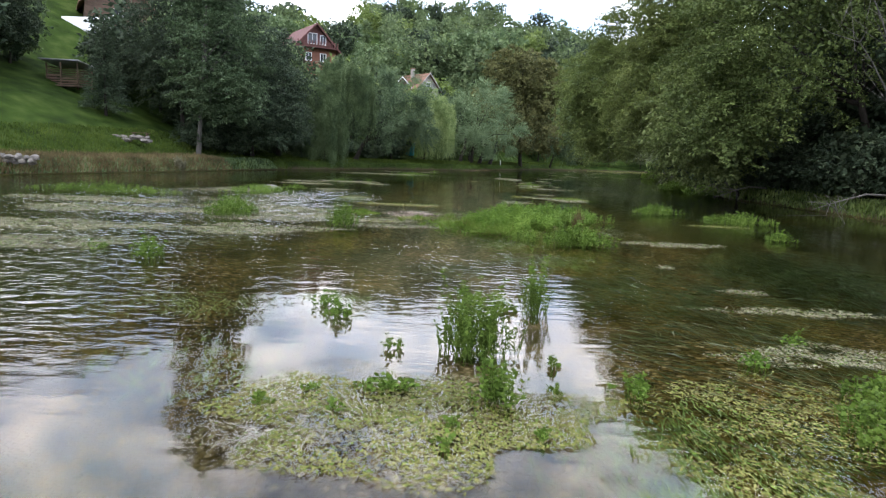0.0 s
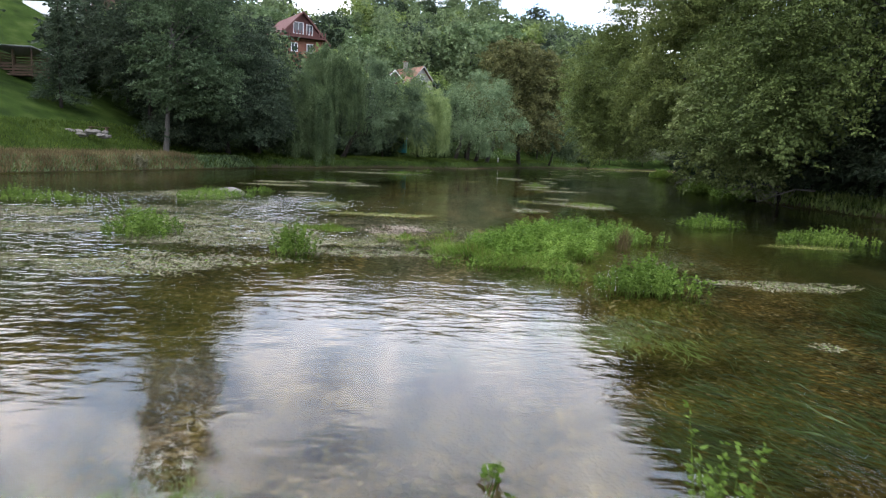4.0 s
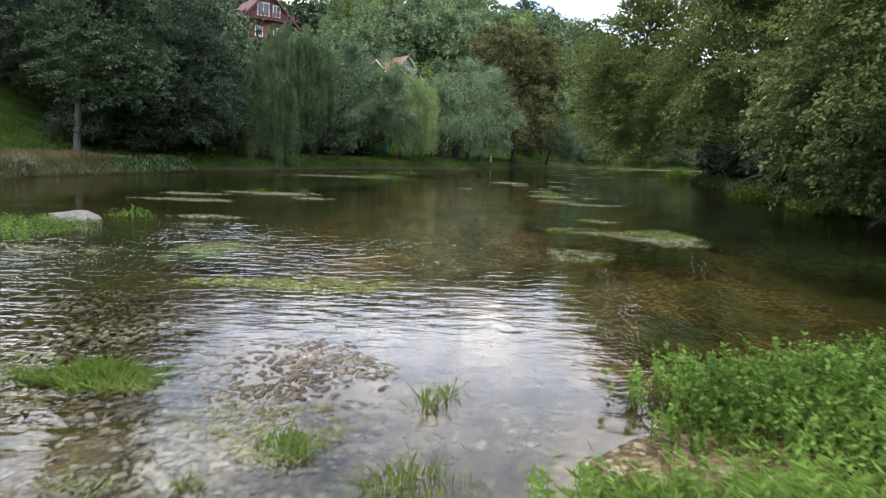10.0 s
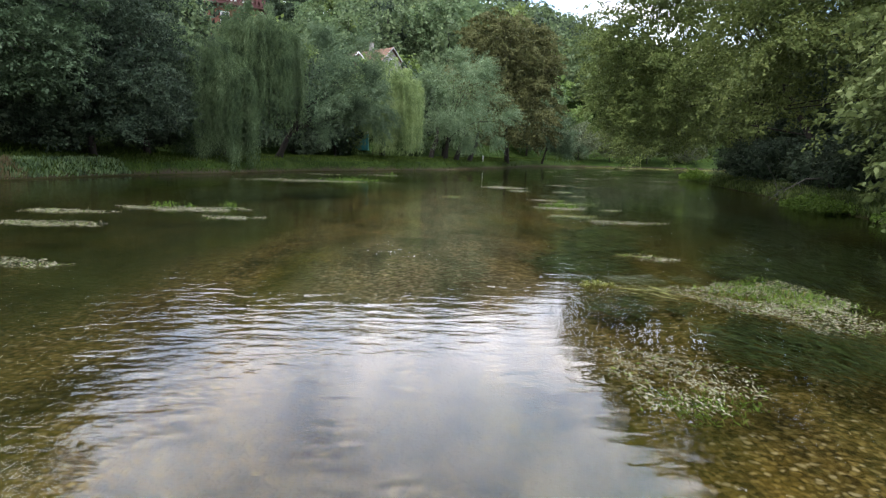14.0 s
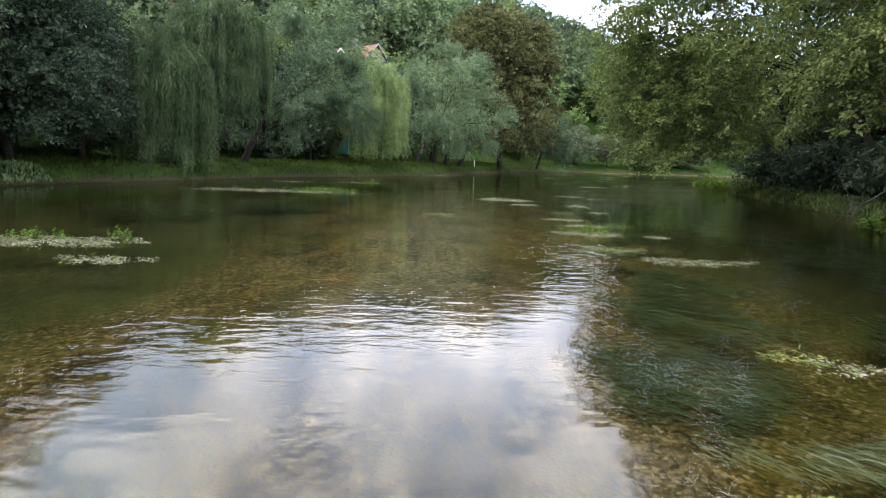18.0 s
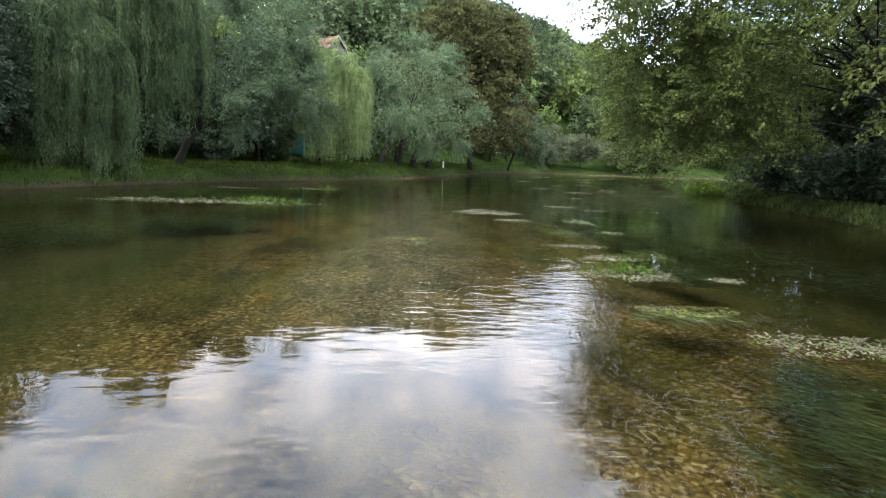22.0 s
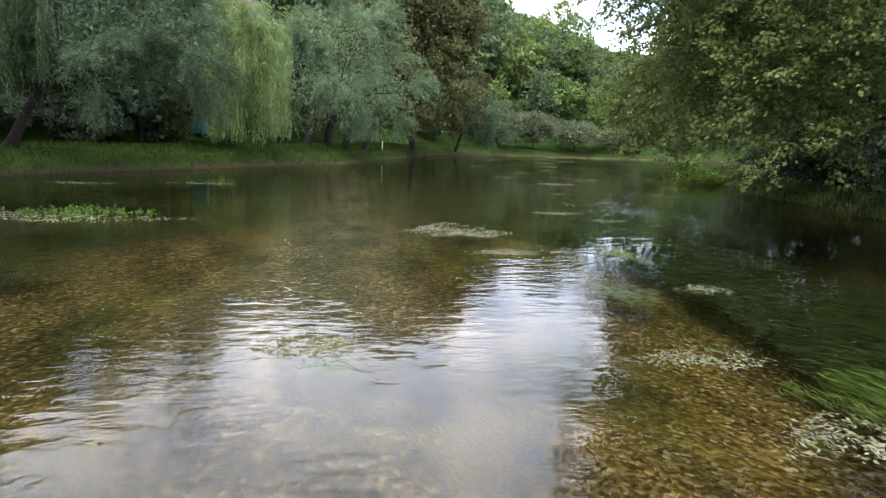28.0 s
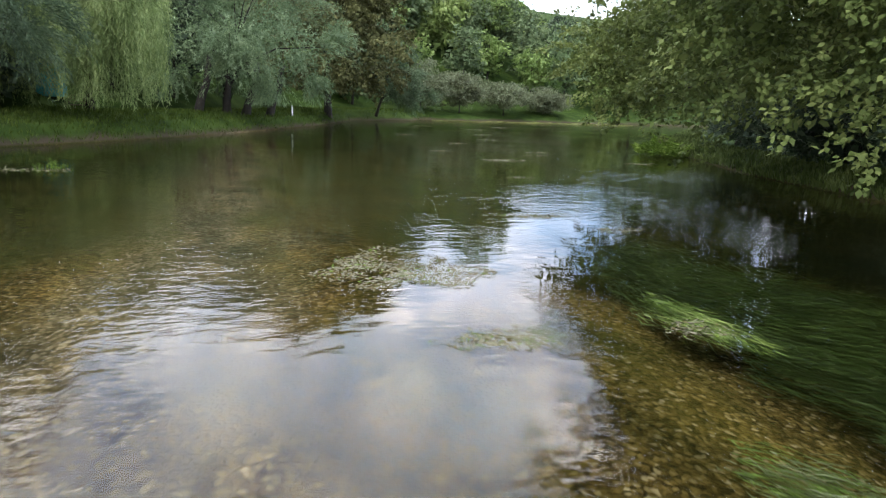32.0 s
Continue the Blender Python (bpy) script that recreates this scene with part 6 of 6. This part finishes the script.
for sgn in (-1, 1):
    part("bargeboard", slab([(0, -3.6, vt2), (0, -3.46, vt2), (sgn * 2.7, -3.46, vt2 - 2.65), (sgn * 2.7, -3.6, vt2 - 2.65)], 0.26), vh2, "white bargeboard", M_WHITE)

# upper house and its white terrace wall
uh = thing("hillside_house", (-47, 99, hz(-47, 99) - 0.4), "brown timber house with a tiled roof among trees", "house")
uh.rotation_euler[2] = radians(30)
ut = 25.0 - uh.location.z
part("wall", gable_walls(8, 9, ut - 4, ut - 0.3), uh, "brown boarded walls", M_WOOD)
roof_pair(uh, 8, 9, ut - 4, ut - 0.3, 0.8, M_ROOF_OLD)
add_window(uh, 0, -4.55, ut - 5.5, 1.2, 1.3)
bm = bmesh.new()
box(bm, (0, 0, 0.8), (6.6, 0.2, 2.0), bevel=0.03)
wl_ = tagged(_put(new("terrace_wall", bpy.data.meshes.new("terrace_wall")), F(-47.6, 92.4, 0.1)), "white rendered terrace wall on the slope", "wall")
bm.to_mesh(wl_.data)
bm.free()
wl_.data.materials.append(M_WHITE)

# open log shed on the meadow
sh = thing("log_shed", F(-39.6, 73.0, 0.0), "open wooden log shed with a sloping grey roof", "shed")
sh.rotation_euler[2] = radians(-8)
for x, y, z in ((-1.8, -1.1, 2.3), (1.7, -1.1, 2.3), (-0.2, -1.1, 2.3), (-1.8, 1.1, 1.9), (1.7, 1.1, 1.9)):
    bm = bmesh.new()
    box(bm, (x, y, z / 2 - 0.2), (0.14, 0.14, z + 0.4), bevel=0.01)
    part("post", bm, sh, material=M_WOOD)
for i in range(8):
    z = 0.2 + 0.25 * i
    for c, d in (((-1.85, 0, z), (0.07, 2.3, 0.16)), ((0, 1.15, z), (3.6, 0.07, 0.16))):
        bm = bmesh.new()
        box(bm, c, d, bevel=0.01)
        part("slat", bm, sh, material=M_WOOD)
for i in range(4):
    for x0, wd in ((-1.0, 1.6), (0.75, 1.9)):
        if x0 > 0 and i > 2:
            continue
        bm = bmesh.new()
        box(bm, (x0, -1.15, 0.2 + 0.27 * i), (wd, 0.07, 0.16), bevel=0.01)
        part("slat", bm, sh, material=M_WOOD)
part("roof", slab([(-2.3, -1.7, 2.7), (2.2, -1.7, 2.55), (2.2, 1.6, 2.1), (-2.3, 1.6, 2.2)], 0.1), sh, "grey sheet roof", M_METAL)
bm = bmesh.new()
box(bm, (0, -1.6, -0.1), (4.4, 1.2, 0.16), bevel=0.02)
part("sill", bm, sh, "wooden ground sill", M_WOOD)

# bench on the bank
bn = thing("bench", F(-28.9, 65.3), "weathered wooden bench on the grass", "bench")
for i in range(3):
    bm = bmesh.new()
    box(bm, (0, -0.16 + 0.16 * i, 0.46), (1.7, 0.13, 0.05), bevel=0.01)
    part("seat_board", bm, bn, material=M_WOOD)
for x in (-0.65, 0.65):
    bm = bmesh.new()
    box(bm, (x, 0, 0.2), (0.1, 0.4, 0.46), bevel=0.01)
    part("leg", bm, bn, material=M_WOOD)

# teal cabinet, steps and post under the light willow
tb_ = thing("garden_cabin", F(-5.6, 113.2), "small teal painted cabin under the willow", "cabin")
bm = bmesh.new()
box(bm, (0, 0, 1.0), (1.5, 1.4, 2.0), bevel=0.03)
part("body", bm, tb_, "teal boards", M_TEAL)
part("roof", slab([(-0.9, -0.9, 2.15), (0.9, -0.9, 2.15), (0.9, 0.9, 2.35), (-0.9, 0.9, 2.35)], 0.1), tb_, "grey roof", M_METAL)
st = thing("wooden_steps", F(-3.6, 109.4), "weathered wooden steps on the bank", "steps")
for i in range(5):
    bm = bmesh.new()
    box(bm, (0, 0.3 * i, 0.12 + 0.18 * i), (1.1, 0.28, 0.06), bevel=0.01)
    part("step", bm, st, material=M_WOOD)
for x in (-0.55, 0.55):
    bm = bmesh.new()
    box(bm, (x, 0.6, 0.45), (0.06, 1.7, 0.08))
    part("rail", bm, st, material=M_WOOD)
bm = bmesh.new()
bmesh.ops.create_cone(bm, cap_ends=True, segments=10, radius1=0.07, radius2=0.06, depth=1.0)
po = tagged(_put(new("marker_post", bpy.data.meshes.new("marker_post")), F(10.8, 127.6, 0.4)), "short white post on the grassy bank", "post")
bm.to_mesh(po.data)
bm.free()
po.data.materials.append(M_WHITE)
# extra leaning trunks of the round willow
for i, (x, y, dx) in enumerate([(2.9, 118.6, 0.9), (6.4, 121.0, 1.0), (8.4, 123.4, 1.1)]):
    tb2 = Tubes(8)
    tb2.add([(0, 0, -0.3), (dx * 0.3, 0, 0.9), (dx * 0.8, 0.1, 2.2), (dx * 1.1, 0.2, 4.2)], [0.4, 0.3, 0.26, 0.18])
    tr = thing("willow_trunk", F(x, y), "dark leaning willow trunk on the bank", "tree", "leaning willow trunks")
    part("trunk", tb2.mesh("willow_trunk_mesh", M_BARK), tr)

# bare twigs reaching from the shaded bank
for i, (x, y, z, tx, ty, tz) in enumerate([(22, 33, 1.2, 17, 31, 0.5), (21.5, 45, 1.0, 17.5, 43.5, 0.3), (23, 33, 3, 17.5, 31, 9), (23.5, 34, 4, 19, 33, 12), (22.5, 52, 1, 18.8, 51, 0.4), (24, 66, 1.5, 20.5, 64.5, 0.5)]):
    rb = np.random.default_rng(500 + i)
    tw = thing("bare_branch", (x, y, z), "bare grey branch reaching out over the water", "branch", "bare branches")
    tb3 = Tubes(5)
    end = Vector((tx - x, ty - y, tz - z))
    tb3.add([(0, 0, 0), end * 0.35 + Vector((0, 0, 0.3)), end * 0.7 + Vector((0.1, 0, 0.2)), end], [0.07, 0.05, 0.03, 0.01])
    tb4 = Tubes(4)
    for k in range(9):
        t0 = rb.uniform(0.3, 0.95)
        a0 = end * t0 + Vector((0, 0, 0.22))
        tb4.add([a0, a0 + Vector(rb.normal(0, 0.5, 3)) + end * 0.1, a0 + Vector(rb.normal(0, 0.8, 3)) + end * 0.22], [0.02, 0.012, 0.004])
    part("limb", tb3.mesh("bare_limb", M_BARK_PALE), tw)
    tagged(part("twigwork", tb4.mesh("bare_twigs", M_BARK_PALE), tw), kind="stuff")
